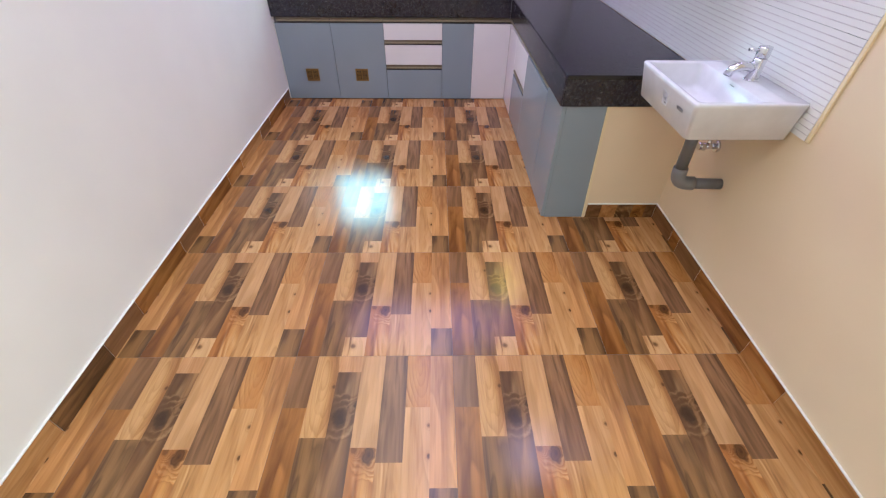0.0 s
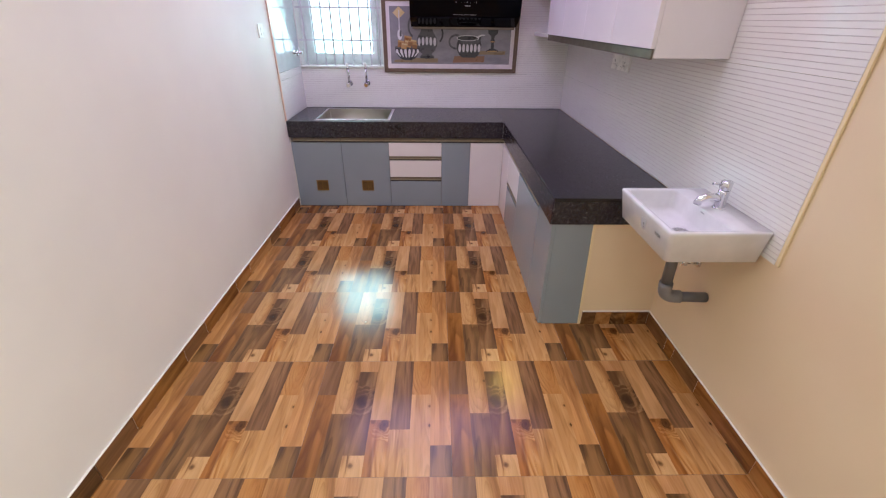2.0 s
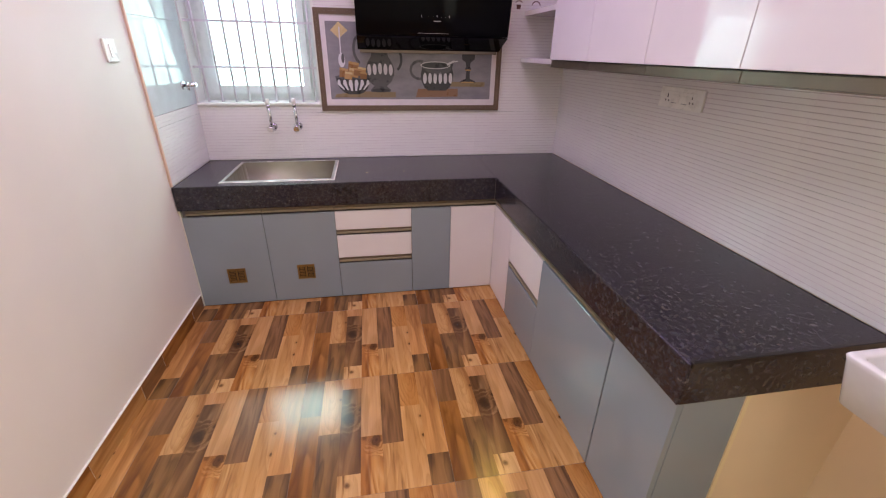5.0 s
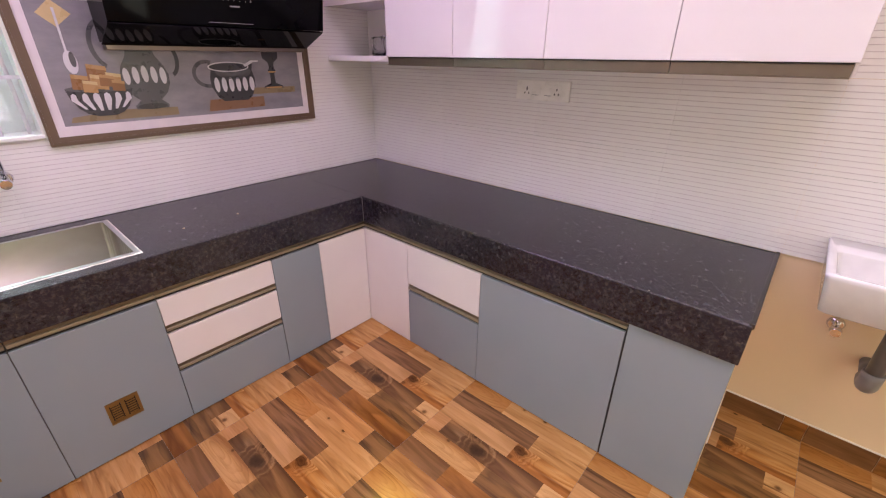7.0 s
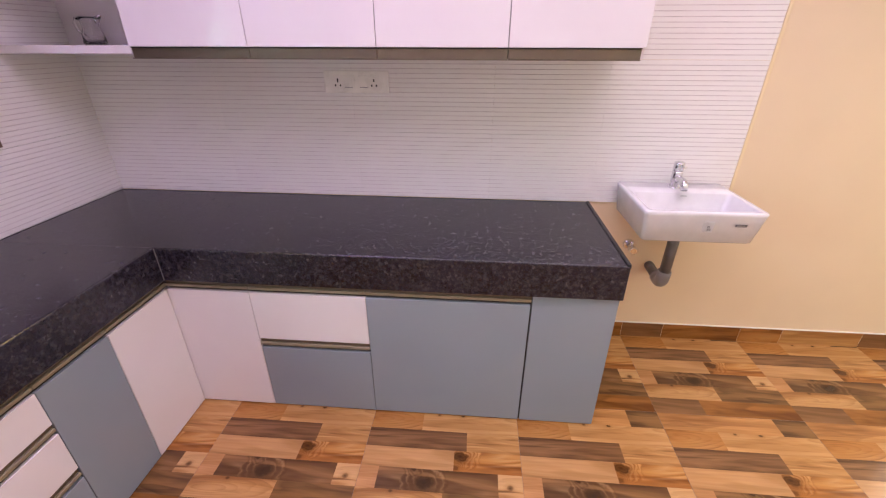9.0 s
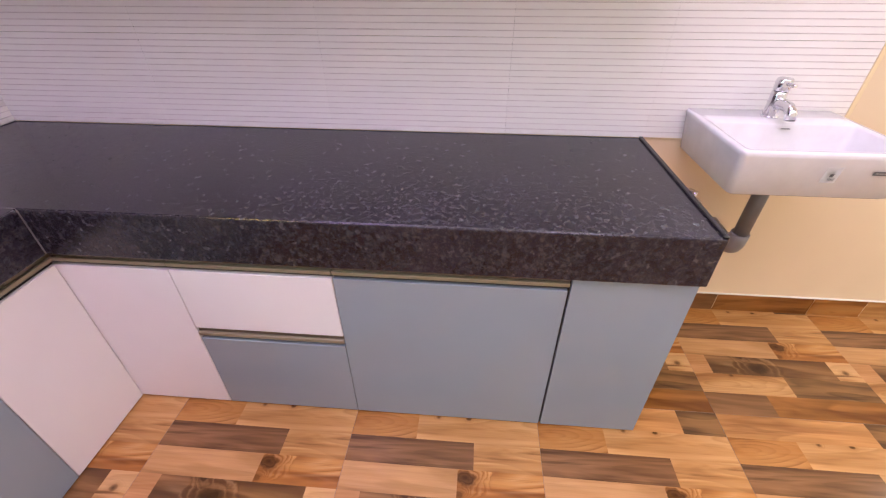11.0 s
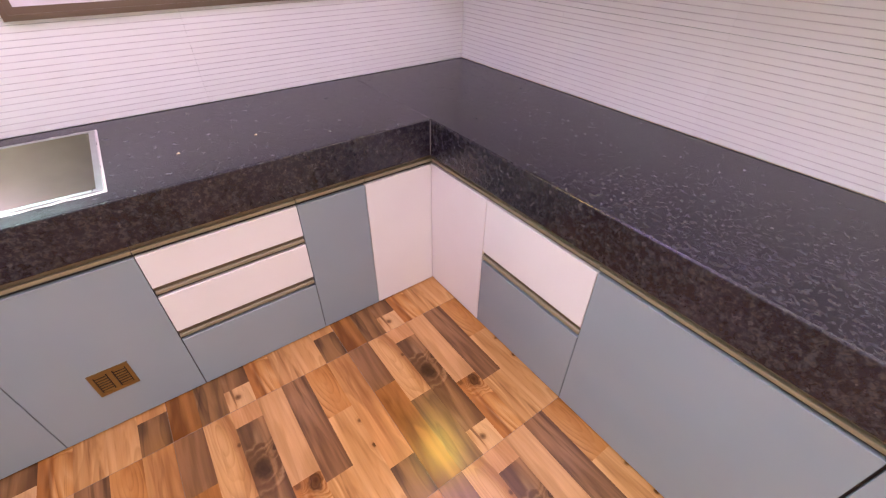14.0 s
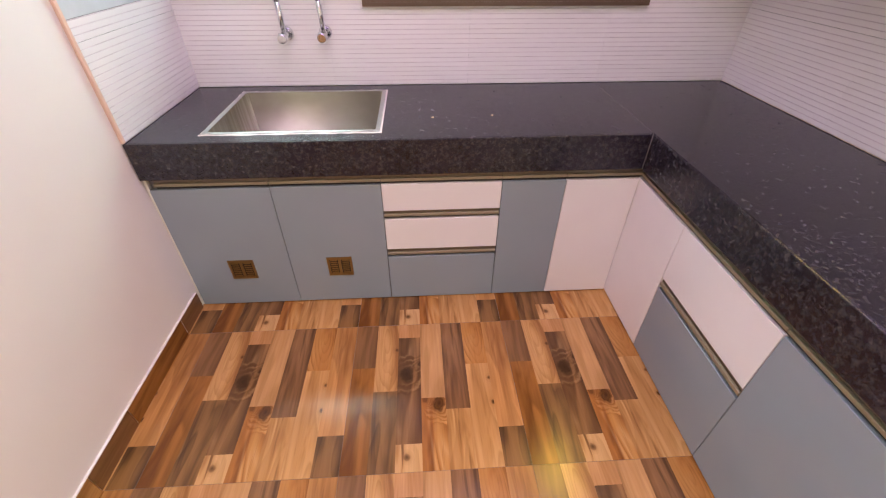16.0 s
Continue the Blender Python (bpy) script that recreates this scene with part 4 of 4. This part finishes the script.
def loft(bm, loops, cap0=True, cap1=True):
    rows = [[bm.verts.new(p) for p in q] for q in loops]
    for a, c in zip(rows, rows[1:]):
        for i in range(len(a)):
            f = bm.faces.new((a[i], a[(i + 1) % len(a)], c[(i + 1) % len(a)], c[i]))
            f.smooth = True
    if cap0:
        bm.faces.new(list(reversed(rows[0])))
    if cap1:
        bm.faces.new(rows[-1])
    return bm


ix0, ix1, iy0, iy1 = 2.071, 2.288, -2.829, -2.423
bm = loft(bmesh.new(), [
    rrect(bx0 + 0.026, bx1, by0 + 0.024, by1 - 0.024, 0.016, bz0),
    rrect(bx0 + 0.019, bx1, by0 + 0.017, by1 - 0.017, 0.018, bz0 + 0.005),
    rrect(bx0 + 0.002, bx1, by0 + 0.002, by1 - 0.002, 0.016, bz1 - 0.016),
    rrect(bx0, bx1, by0, by1, 0.014, bz1 - 0.005),
    rrect(bx0 + 0.004, bx1, by0 + 0.004, by1 - 0.004, 0.012, bz1),
    rrect(ix0, ix1, iy0, iy1, 0.016, bz1 - 0.0005),
    rrect(ix0 + 0.004, ix1 - 0.003, iy0 + 0.004, iy1 - 0.004, 0.018, bz1 - 0.006),
    rrect(ix0 + 0.012, ix1 - 0.006, iy0 + 0.012, iy1 - 0.012, 0.024, bz1 - 0.075),
    rrect(ix0 + 0.030, ix1 - 0.020, iy0 + 0.030, iy1 - 0.030, 0.030, bz1 - 0.092),
    rrect(ix0 + 0.110, ix1 - 0.030, iy0 + 0.15, iy1 - 0.15, 0.030, bz1 - 0.097)])
part("bowl", bm, CERAMIC, basin)
part("drain", lathe(bmesh.new(), [(0.034, 0.0), (0.033, 0.004), (0.026, 0.004), (0.024, 0.001), (0.022, 0.004), (0.010, 0.007), (0.0005, 0.0075)], (2.215, -2.646, bz1 - 0.0955)), CHROME, basin, "chrome drain ring")
part("overflow_slot", B(ix1 - 0.0058, ix1 - 0.0035, -2.651, -2.626, bz1 - 0.0165, bz1 - 0.0143), GREYMARK, basin)


def on_front(y0, y1, z0, z1, mat, name, label=""):
    """A flat mark on the sloping front of the basin."""
    xx = lambda z: bx0 + 0.002 + (bz1 - 0.016 - z) * 0.017 / 0.110 - 0.0026
    bm = bmesh.new()
    bm.faces.new([bm.verts.new(p) for p in ((xx(z0), y0, z0), (xx(z0), y1, z0), (xx(z1), y1, z1), (xx(z1), y0, z1))])
    bmesh.ops.solidify(bm, geom=bm.faces, thickness=0.0006)
    return part(name, bm, mat, basin, label)


on_front(-2.662, -2.624, 0.776, 0.822, PAPER, "paper_sticker", "square white paper sticker")
on_front(-2.656, -2.640, 0.784, 0.793, GREYMARK, "printed_bar")
on_front(-2.649, -2.640, 0.794, 0.803, GREYMARK, "printed_bar")
on_front(-2.780, -2.738, 0.802, 0.813, GREYMARK, "oval_badge", "small dark badge")
on_front(-2.774, -2.744, 0.8055, 0.8095, PLASTIC, "badge_bar")

tap = thing("basin_mixer", (2.352, -2.622, bz1), "chrome single lever basin mixer tap", "tap")
part("base_ring", cyl(bmesh.new(), (2.352, -2.622, bz1 - 0.001), (2.352, -2.622, bz1 + 0.005), 0.0245, 0.022, 26), CHROME, tap)
part("body", lathe(bmesh.new(), [(0.0215, 0.005), (0.0205, 0.015), (0.0205, 0.062), (0.0205, 0.074), (0.0001, 0.0745)], (2.352, -2.622, bz1)), CHROME, tap)
part("spout", tube(bmesh.new(), [(2.350, -2.622, bz1 + 0.036), (2.320, -2.622, bz1 + 0.046), (2.288, -2.622, bz1 + 0.045), (2.268, -2.622, bz1 + 0.034), (2.260, -2.622, bz1 + 0.016)], [0.0165, 0.0160, 0.0150, 0.0148, 0.0150]), CHROME, tap)
part("aerator", cyl(bmesh.new(), (2.260, -2.622, bz1 + 0.017), (2.2595, -2.622, bz1 + 0.0145), 0.0125, seg=18), GREYMARK, tap, "dark aerator mesh")
part("head", lathe(bmesh.new(), [(0.0200, 0.0765), (0.0212, 0.079), (0.0212, 0.106), (0.0195, 0.110), (0.0001, 0.111)], (2.352, -2.622, bz1)), CHROME, tap)
part("lever", tube(bmesh.new(), [(2.338, -2.622, bz1 + 0.097), (2.315, -2.622, bz1 + 0.099), (2.298, -2.622, bz1 + 0.100)], [0.0055, 0.0050, 0.0050], 10), CHROME, tap, "thin chrome pin lever")

pipe = thing("waste_pipe", (2.24, -2.624, 0.45), "grey plastic waste pipe bending into the wall", "pipe")
part("down_pipe", cyl(bmesh.new(), (2.232, -2.624, 0.728), (2.240, -2.624, 0.490), 0.0225, seg=22), PVC, pipe)
part("elbow", tube(bmesh.new(), bend((2.240, -2.624, 0.505), ((2.243, -2.624, 0.434), (2.315, -2.630, 0.434)), 0.05), 0.0285, 22), PVC_LIGHT, pipe)
part("wall_pipe", cyl(bmesh.new(), (2.310, -2.630, 0.434), (W - 0.001, -2.636, 0.434), 0.0225, seg=22), PVC, pipe)
valve = thing("angle_valve", (W, -2.515, 0.545), "chrome angle stop valve on the yellow wall", "valve")
part("flange", cyl(bmesh.new(), (W - 0.001, -2.515, 0.545), (W - 0.010, -2.515, 0.545), 0.026, 0.021, 22), CHROME, valve)
part("body", cyl(bmesh.new(), (W - 0.010, -2.515, 0.545), (W - 0.060, -2.515, 0.545), 0.012, seg=16), CHROME, valve)
part("knob", cyl(bmesh.new(), (W - 0.056, -2.515, 0.545), (W - 0.082, -2.515, 0.545), 0.019, 0.016, 8), CHROME, valve)
part("outlet", cyl(bmesh.new(), (W - 0.040, -2.515, 0.545), (W - 0.040, -2.515, 0.578), 0.009, seg=14), CHROME, valve)

# ---- things on the shelf ----
jug = thing("glass_jug", (2.31, -0.215, 1.406), "clear glass jug with a handle on the corner shelf", "jug")
part("body", lathe(bmesh.new(), [(0.001, 0.003), (0.038, 0.002), (0.041, 0.010), (0.037, 0.038), (0.029, 0.066), (0.032, 0.090), (0.036, 0.100), (0.033, 0.098), (0.026, 0.066), (0.033, 0.038), (0.036, 0.012), (0.001, 0.009)], (2.31, -0.215, 1.4045)), JUG_GLASS, jug)
part("handle", tube(bmesh.new(), [(2.31, -0.180, 1.496), (2.31, -0.158, 1.500), (2.31, -0.148, 1.480), (2.31, -0.156, 1.454), (2.31, -0.180, 1.437)], 0.0045, 10), JUG_GLASS, jug)
part("spout", prism(bmesh.new(), [(-0.246, 1.480), (-0.268, 1.510), (-0.246, 1.504)], 2.301, 2.319), JUG_GLASS, jug)

# ---- crumbs ----
CRUMB = plain("pale_chip", (0.62, 0.52, 0.30), 0.7)


def crumb(x, y, z, size, label, category):
    """A small flat irregular chip."""
    bm = bmesh.new()
    pts = [(1.0, 0.1), (0.4, 0.75), (-0.5, 0.6), (-1.0, -0.1), (-0.3, -0.7), (0.6, -0.55)]
    low = [bm.verts.new((x + size * a, y + size * b, z + 0.0002)) for a, b in pts]
    high = [bm.verts.new((x + size * a * 0.6, y + size * b * 0.6, z + size * (0.45 + 0.15 * a))) for a, b in pts]
    for k in range(6):
        bm.faces.new((low[k], low[(k + 1) % 6], high[(k + 1) % 6], high[k]))
    bm.faces.new(high)
    bm.faces.new(list(reversed(low)))
    return solid("chip", bm, CRUMB, (x, y, z), label, category)


crumb(1.260, -0.410, TOP, 0.0055, "small pale yellow chip lying on the granite worktop", "chip")
crumb(1.032, -0.421, TOP, 0.0060, "small pale yellow chip lying on the granite worktop", "chip")
crumb(0.837, -2.267, 0.0, 0.0075, "small pale chip lying on the wood print floor", "chip")

# ---- ceiling panels, added out of view to go with the fills ----
for y, x, w, dpt in ((-1.75, 1.05, 1.3, 2.4), (-4.30, 0.95, 1.3, 2.0)):
    cl = thing("added_ceiling_panel", (x, y, CEILING), "large flush white luminous ceiling panel, added out of view", "ceiling light", "ceiling lights")
    part("frame", B(x - w / 2 - 0.02, x + w / 2 + 0.02, y - dpt / 2 - 0.02, y + dpt / 2 + 0.02, CEILING - 0.022, CEILING - 0.001, bevel=0.003), UPVC, cl)
    part("diffuser", B(x - w / 2, x + w / 2, y - dpt / 2, y + dpt / 2, CEILING - 0.026, CEILING - 0.022), PANEL_GLOW, cl)

# ---- wall tiles ----
COURSE, RIB, Z_TILE = 0.300, 0.01875, 0.757


RIBBED = {}


def ribbed(w, za, zb):
    """A ribbed tile w wide, from za to zb above its course: face in the xz plane, towards -y, origin at its lower left."""
    if (w, za, zb) in RIBBED:
        return RIBBED[w, za, zb]
    me = bpy.data.meshes.new("wall_tile")
    zs = [(za, 0.0)]
    for i in range(0, 17):
        z = i * RIB
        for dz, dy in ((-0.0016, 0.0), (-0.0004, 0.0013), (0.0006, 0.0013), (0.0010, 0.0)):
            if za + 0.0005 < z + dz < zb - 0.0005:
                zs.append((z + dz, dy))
    zs.append((zb, 0.0))
    n = len(zs)
    verts = [(x, y, z) for z, y in zs for x in (0.0002, w - 0.0002)]
    faces, mats = [], []
    for i in range(n - 1):
        faces.append((2 * i, 2 * i + 1, 2 * i + 3, 2 * i + 2))
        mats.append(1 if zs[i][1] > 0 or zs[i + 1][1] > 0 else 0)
    k = len(verts)
    verts += [(0.0002, 0.007, za), (w - 0.0002, 0.007, za), (0.0002, 0.007, zb), (w - 0.0002, 0.007, zb)]
    faces += [(0, k, k + 1, 1), (2 * n - 2, 2 * n - 1, k + 3, k + 2), (0, 2 * n - 2, k + 2, k), (1, k + 1, k + 3, 2 * n - 1)]
    mats += [0] * 4
    me.from_pydata(verts, [], faces)
    me.materials.append(TILE)
    me.materials.append(TILE_GROOVE)
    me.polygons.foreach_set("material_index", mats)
    RIBBED[w, za, zb] = me
    return me


def lay(parent, joints, z_from, z_to, place, skip=()):
    """Courses of tiles along a wall; joints run along it, skip holds openings (a, b, z0, z1)."""
    c = 0
    while Z_TILE + c * COURSE < z_to - 0.01:
        zb = Z_TILE + c * COURSE
        for a, b in zip(joints, joints[1:]):
            rects = [(a, b, zb + 0.0006, min(zb + COURSE - 0.0006, z_to))]
            for s in skip:
                nxt = []
                for r in rects:
                    if r[1] <= s[0] or r[0] >= s[1] or r[3] <= s[2] or r[2] >= s[3]:
                        nxt.append(r)
                        continue
                    if r[0] < s[0] - 0.004:
                        nxt.append((r[0], s[0], r[2], r[3]))
                    if r[1] > s[1] + 0.004:
                        nxt.append((s[1], r[1], r[2], r[3]))
                    m0, m1 = max(r[0], s[0]), min(r[1], s[1])
                    if r[2] < s[2] - 0.004:
                        nxt.append((m0, m1, r[2], s[2]))
                    if r[3] > s[3] + 0.004:
                        nxt.append((m0, m1, s[3], r[3]))
                rects = nxt
            for r in rects:
                ob = new("wall_tile", ribbed(round(r[1] - r[0], 4), round(r[2] - zb, 4), round(r[3] - zb, 4)))
                ob.parent = parent
                ob.matrix_basis = Matrix.Translation(-ORIGIN[parent]) @ place(r[0], zb)
        c += 1


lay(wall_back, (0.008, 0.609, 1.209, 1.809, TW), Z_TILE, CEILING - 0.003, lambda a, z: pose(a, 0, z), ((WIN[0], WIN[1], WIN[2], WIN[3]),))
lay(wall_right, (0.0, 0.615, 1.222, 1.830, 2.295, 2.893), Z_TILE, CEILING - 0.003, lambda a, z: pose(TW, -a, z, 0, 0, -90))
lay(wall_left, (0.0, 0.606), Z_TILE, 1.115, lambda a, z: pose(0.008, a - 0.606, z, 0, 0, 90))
zz = 1.116
while zz < CEILING - 0.02:
    z1 = min(zz + 0.45, CEILING - 0.003)
    part("smooth_wall_tile", B(0.0004, 0.008, -0.606, -0.0005, zz, z1 - 0.001, bevel=0.0008), TILE_SMOOTH, wall_left)
    zz = z1
part("tile_edge", B(0.0002, 0.011, -0.622, -0.607, TOP + 0.002, CEILING - 0.003, bevel=0.002), TRIM_PEACH, wall_left, "peach painted tile edge strip")
part("tile_edge", B(TW - 0.001, W - 0.0002, -2.909, -2.8945, Z_TILE, CEILING - 0.003, bevel=0.0015), TRIM_YELLOW, wall_right, "pale yellow tile edge strip")

# ---- floor tiles and skirting ----
U7 = 0.6 / 7
PIECES = ((0, 0.0, 0.210, W_BROWN), (0, 0.210, 0.6, W_RED), (1, 0.0, 0.314, W_WHORL), (1, 0.314, 0.6, W_DARK),
          (2, 0.0, 0.070, W_PALE), (2, 0.070, 0.511, W_UMBER), (2, 0.511, 0.6, W_STUB), (3, 0.0, 0.347, W_BEIGE),
          (3, 0.347, 0.6, W_KNOT), (4, 0.0, 0.394, W_TAUPE), (4, 0.394, 0.6, W_LIGHT), (5, 0.0, 0.210, W_AMBER),
          (5, 0.210, 0.6, W_BLOND), (6, 0.0, 0.469, W_HONEY), (6, 0.469, 0.6, W_DARK))
WOODS = list(dict.fromkeys(p[3] for p in PIECES)) + [GROUT]
TILE_MESH = {}


def floor_tile_mesh(ua, ub):
    """A printed tile, cut to ua..ub of its width; origin at the middle of the whole tile's face."""
    if (ua, ub) in TILE_MESH:
        return TILE_MESH[ua, ub]
    g = 0.0005
    a, b, c, d = ua + g, ub - g, g, 0.6 - g
    verts, faces, mats = [], [], []

    def quad(pts, m):
        k = len(verts)
        verts.extend((x - 0.3, 0.3 - v, z) for x, v, z in pts)
        faces.append((k, k + 1, k + 2, k + 3))
        mats.append(m)

    for s, v0, v1, m in PIECES:
        x0, x1 = max(a, s * U7), min(b, (s + 1) * U7)
        y0, y1 = max(c, v0), min(d, v1)
        if x1 - x0 > 1e-4:
            quad(((x0, y1, 0), (x1, y1, 0), (x1, y0, 0), (x0, y0, 0)), WOODS.index(m))
    e, h, gm = 0.0004, -0.0008, len(WOODS) - 1
    quad(((a, c, 0), (b, c, 0), (b + e, c - e, h), (a - e, c - e, h)), gm)
    quad(((b, d, 0), (a, d, 0), (a - e, d + e, h), (b + e, d + e, h)), gm)
    quad(((a, d, 0), (a, c, 0), (a - e, c - e, h), (a - e, d + e, h)), gm)
    quad(((b, c, 0), (b, d, 0), (b + e, d + e, h), (b + e, c - e, h)), gm)
    me = bpy.data.meshes.new("floor_tile")
    me.from_pydata(verts, [], faces)
    for m in WOODS:
        me.materials.append(m)
    me.polygons.foreach_set("material_index", mats)
    me.update()
    TILE_MESH[ua, ub] = me
    return me


for i in range(5):
    xl = 0.098 - 0.6 + 0.6 * i
    ua, ub = max(0.0, 0.0 - xl), min(0.6, W - xl)
    for j in range(1, 10):
        yt = 0.424 - 0.6 * j
        ob = new("floor_tile", floor_tile_mesh(round(ua, 4), round(ub, 4)))
        ob.parent = floor
        ob.location = Vector((xl + 0.3, yt - 0.3, 0)) - ORIGIN[floor]
        ob.rotation_euler = (radians(random.uniform(-0.09, 0.09)), radians(random.uniform(-0.09, 0.09)), 0)

SKIRT_MESH = {}


def skirt_mesh(strip, ln, rev):
    """A skirting piece cut from one printed strip: lies along +y from its origin, 0.088 high, 7 mm thick towards +x."""
    key = (strip, round(ln, 3), rev)
    if key in SKIRT_MESH:
        return SKIRT_MESH[key]
    verts, faces, mats = [], [], []

    def quad(pts, m):
        k = len(verts)
        verts.extend(pts)
        faces.append((k, k + 1, k + 2, k + 3))
        mats.append(m)

    for s, v0, v1, m in PIECES:
        if s != strip or v0 >= ln:
            continue
        y0, y1 = v0 + 0.0006, min(v1, ln) - 0.0006
        quad(((0.007, y0, 0), (0.007, y1, 0), (0.007, y1, 0.086), (0.007, y0, 0.086)), WOODS.index(m))
        quad(((0.007, y0, 0.086), (0.007, y1, 0.086), (0, y1, 0.086), (0, y0, 0.086)), WOODS.index(m))
    me = bpy.data.meshes.new("skirting_tile")
    me.from_pydata(verts, [], faces)
    for m in WOODS:
        me.materials.append(m)
    me.polygons.foreach_set("material_index", mats)
    me.update()
    SKIRT_MESH[key] = me
    return me


skirt_l = thing("baseboard_left", (0, -3.0, 0), "skirting of wood print tile strips along the cream wall", "skirting", kind="structure")
skirt_r = thing("baseboard_right", (W, -3.8, 0), "skirting of wood print tile strips along the yellow wall", "skirting", kind="structure")
for j, s in enumerate((0, 0, 5, 0, 0, 1, 0, 0)):
    y1 = -0.62 if j == 0 else -0.776 - 0.6 * (j - 1)
    y0 = -0.776 - 0.6 * j
    ob = new("skirting_tile", skirt_mesh(s, y1 - y0, False))
    ob.parent = skirt_l
    ob.matrix_basis = Matrix.Translation(-ORIGIN[skirt_l]) @ pose(0, y0, 0)
for j, s in enumerate((0, 0, 5, 0)):
    y1 = END_Y - 0.007 if j == 0 else -2.576 - 0.6 * (j - 1)
    y0 = -2.576 - 0.6 * j
    ob = new("skirting_tile", skirt_mesh(s, y1 - y0, False))
    ob.parent = skirt_r
    ob.matrix_basis = Matrix.Translation(-ORIGIN[skirt_r]) @ pose(W, y1, 0, 0, 0, 180)
part("cap_line", B(0, 0.0085, SOUTH, -0.625, 0.0862, 0.0905, bevel=0.0008), CAULK, skirt_l, "pale cement line on top")
part("cap_line", B(W - 0.0085, W, ADDED_OPENING[1], END_Y - 0.001, 0.0862, 0.0905, bevel=0.0008), CAULK, skirt_r, "pale cement line on top")
skirt_e = thing("baseboard_end", (2.23, END_Y, 0), "skirting of short wood print pieces below the support wall", "skirting", kind="structure")
xx = 2.051
for wd, m in ((0.075, W_BROWN), (0.085, W_HONEY), (0.086, W_UMBER), (0.070, W_RED), (0.053, W_BROWN)):
    part("skirting_tile", B(xx + 0.0004, xx + wd - 0.0004, END_Y - 0.007, END_Y, 0.001, 0.086), m, skirt_e)
    xx += wd
part("cap_line", B(2.051, W, END_Y - 0.0085, END_Y, 0.0862, 0.0905), CAULK, skirt_e, "pale cement line on top")
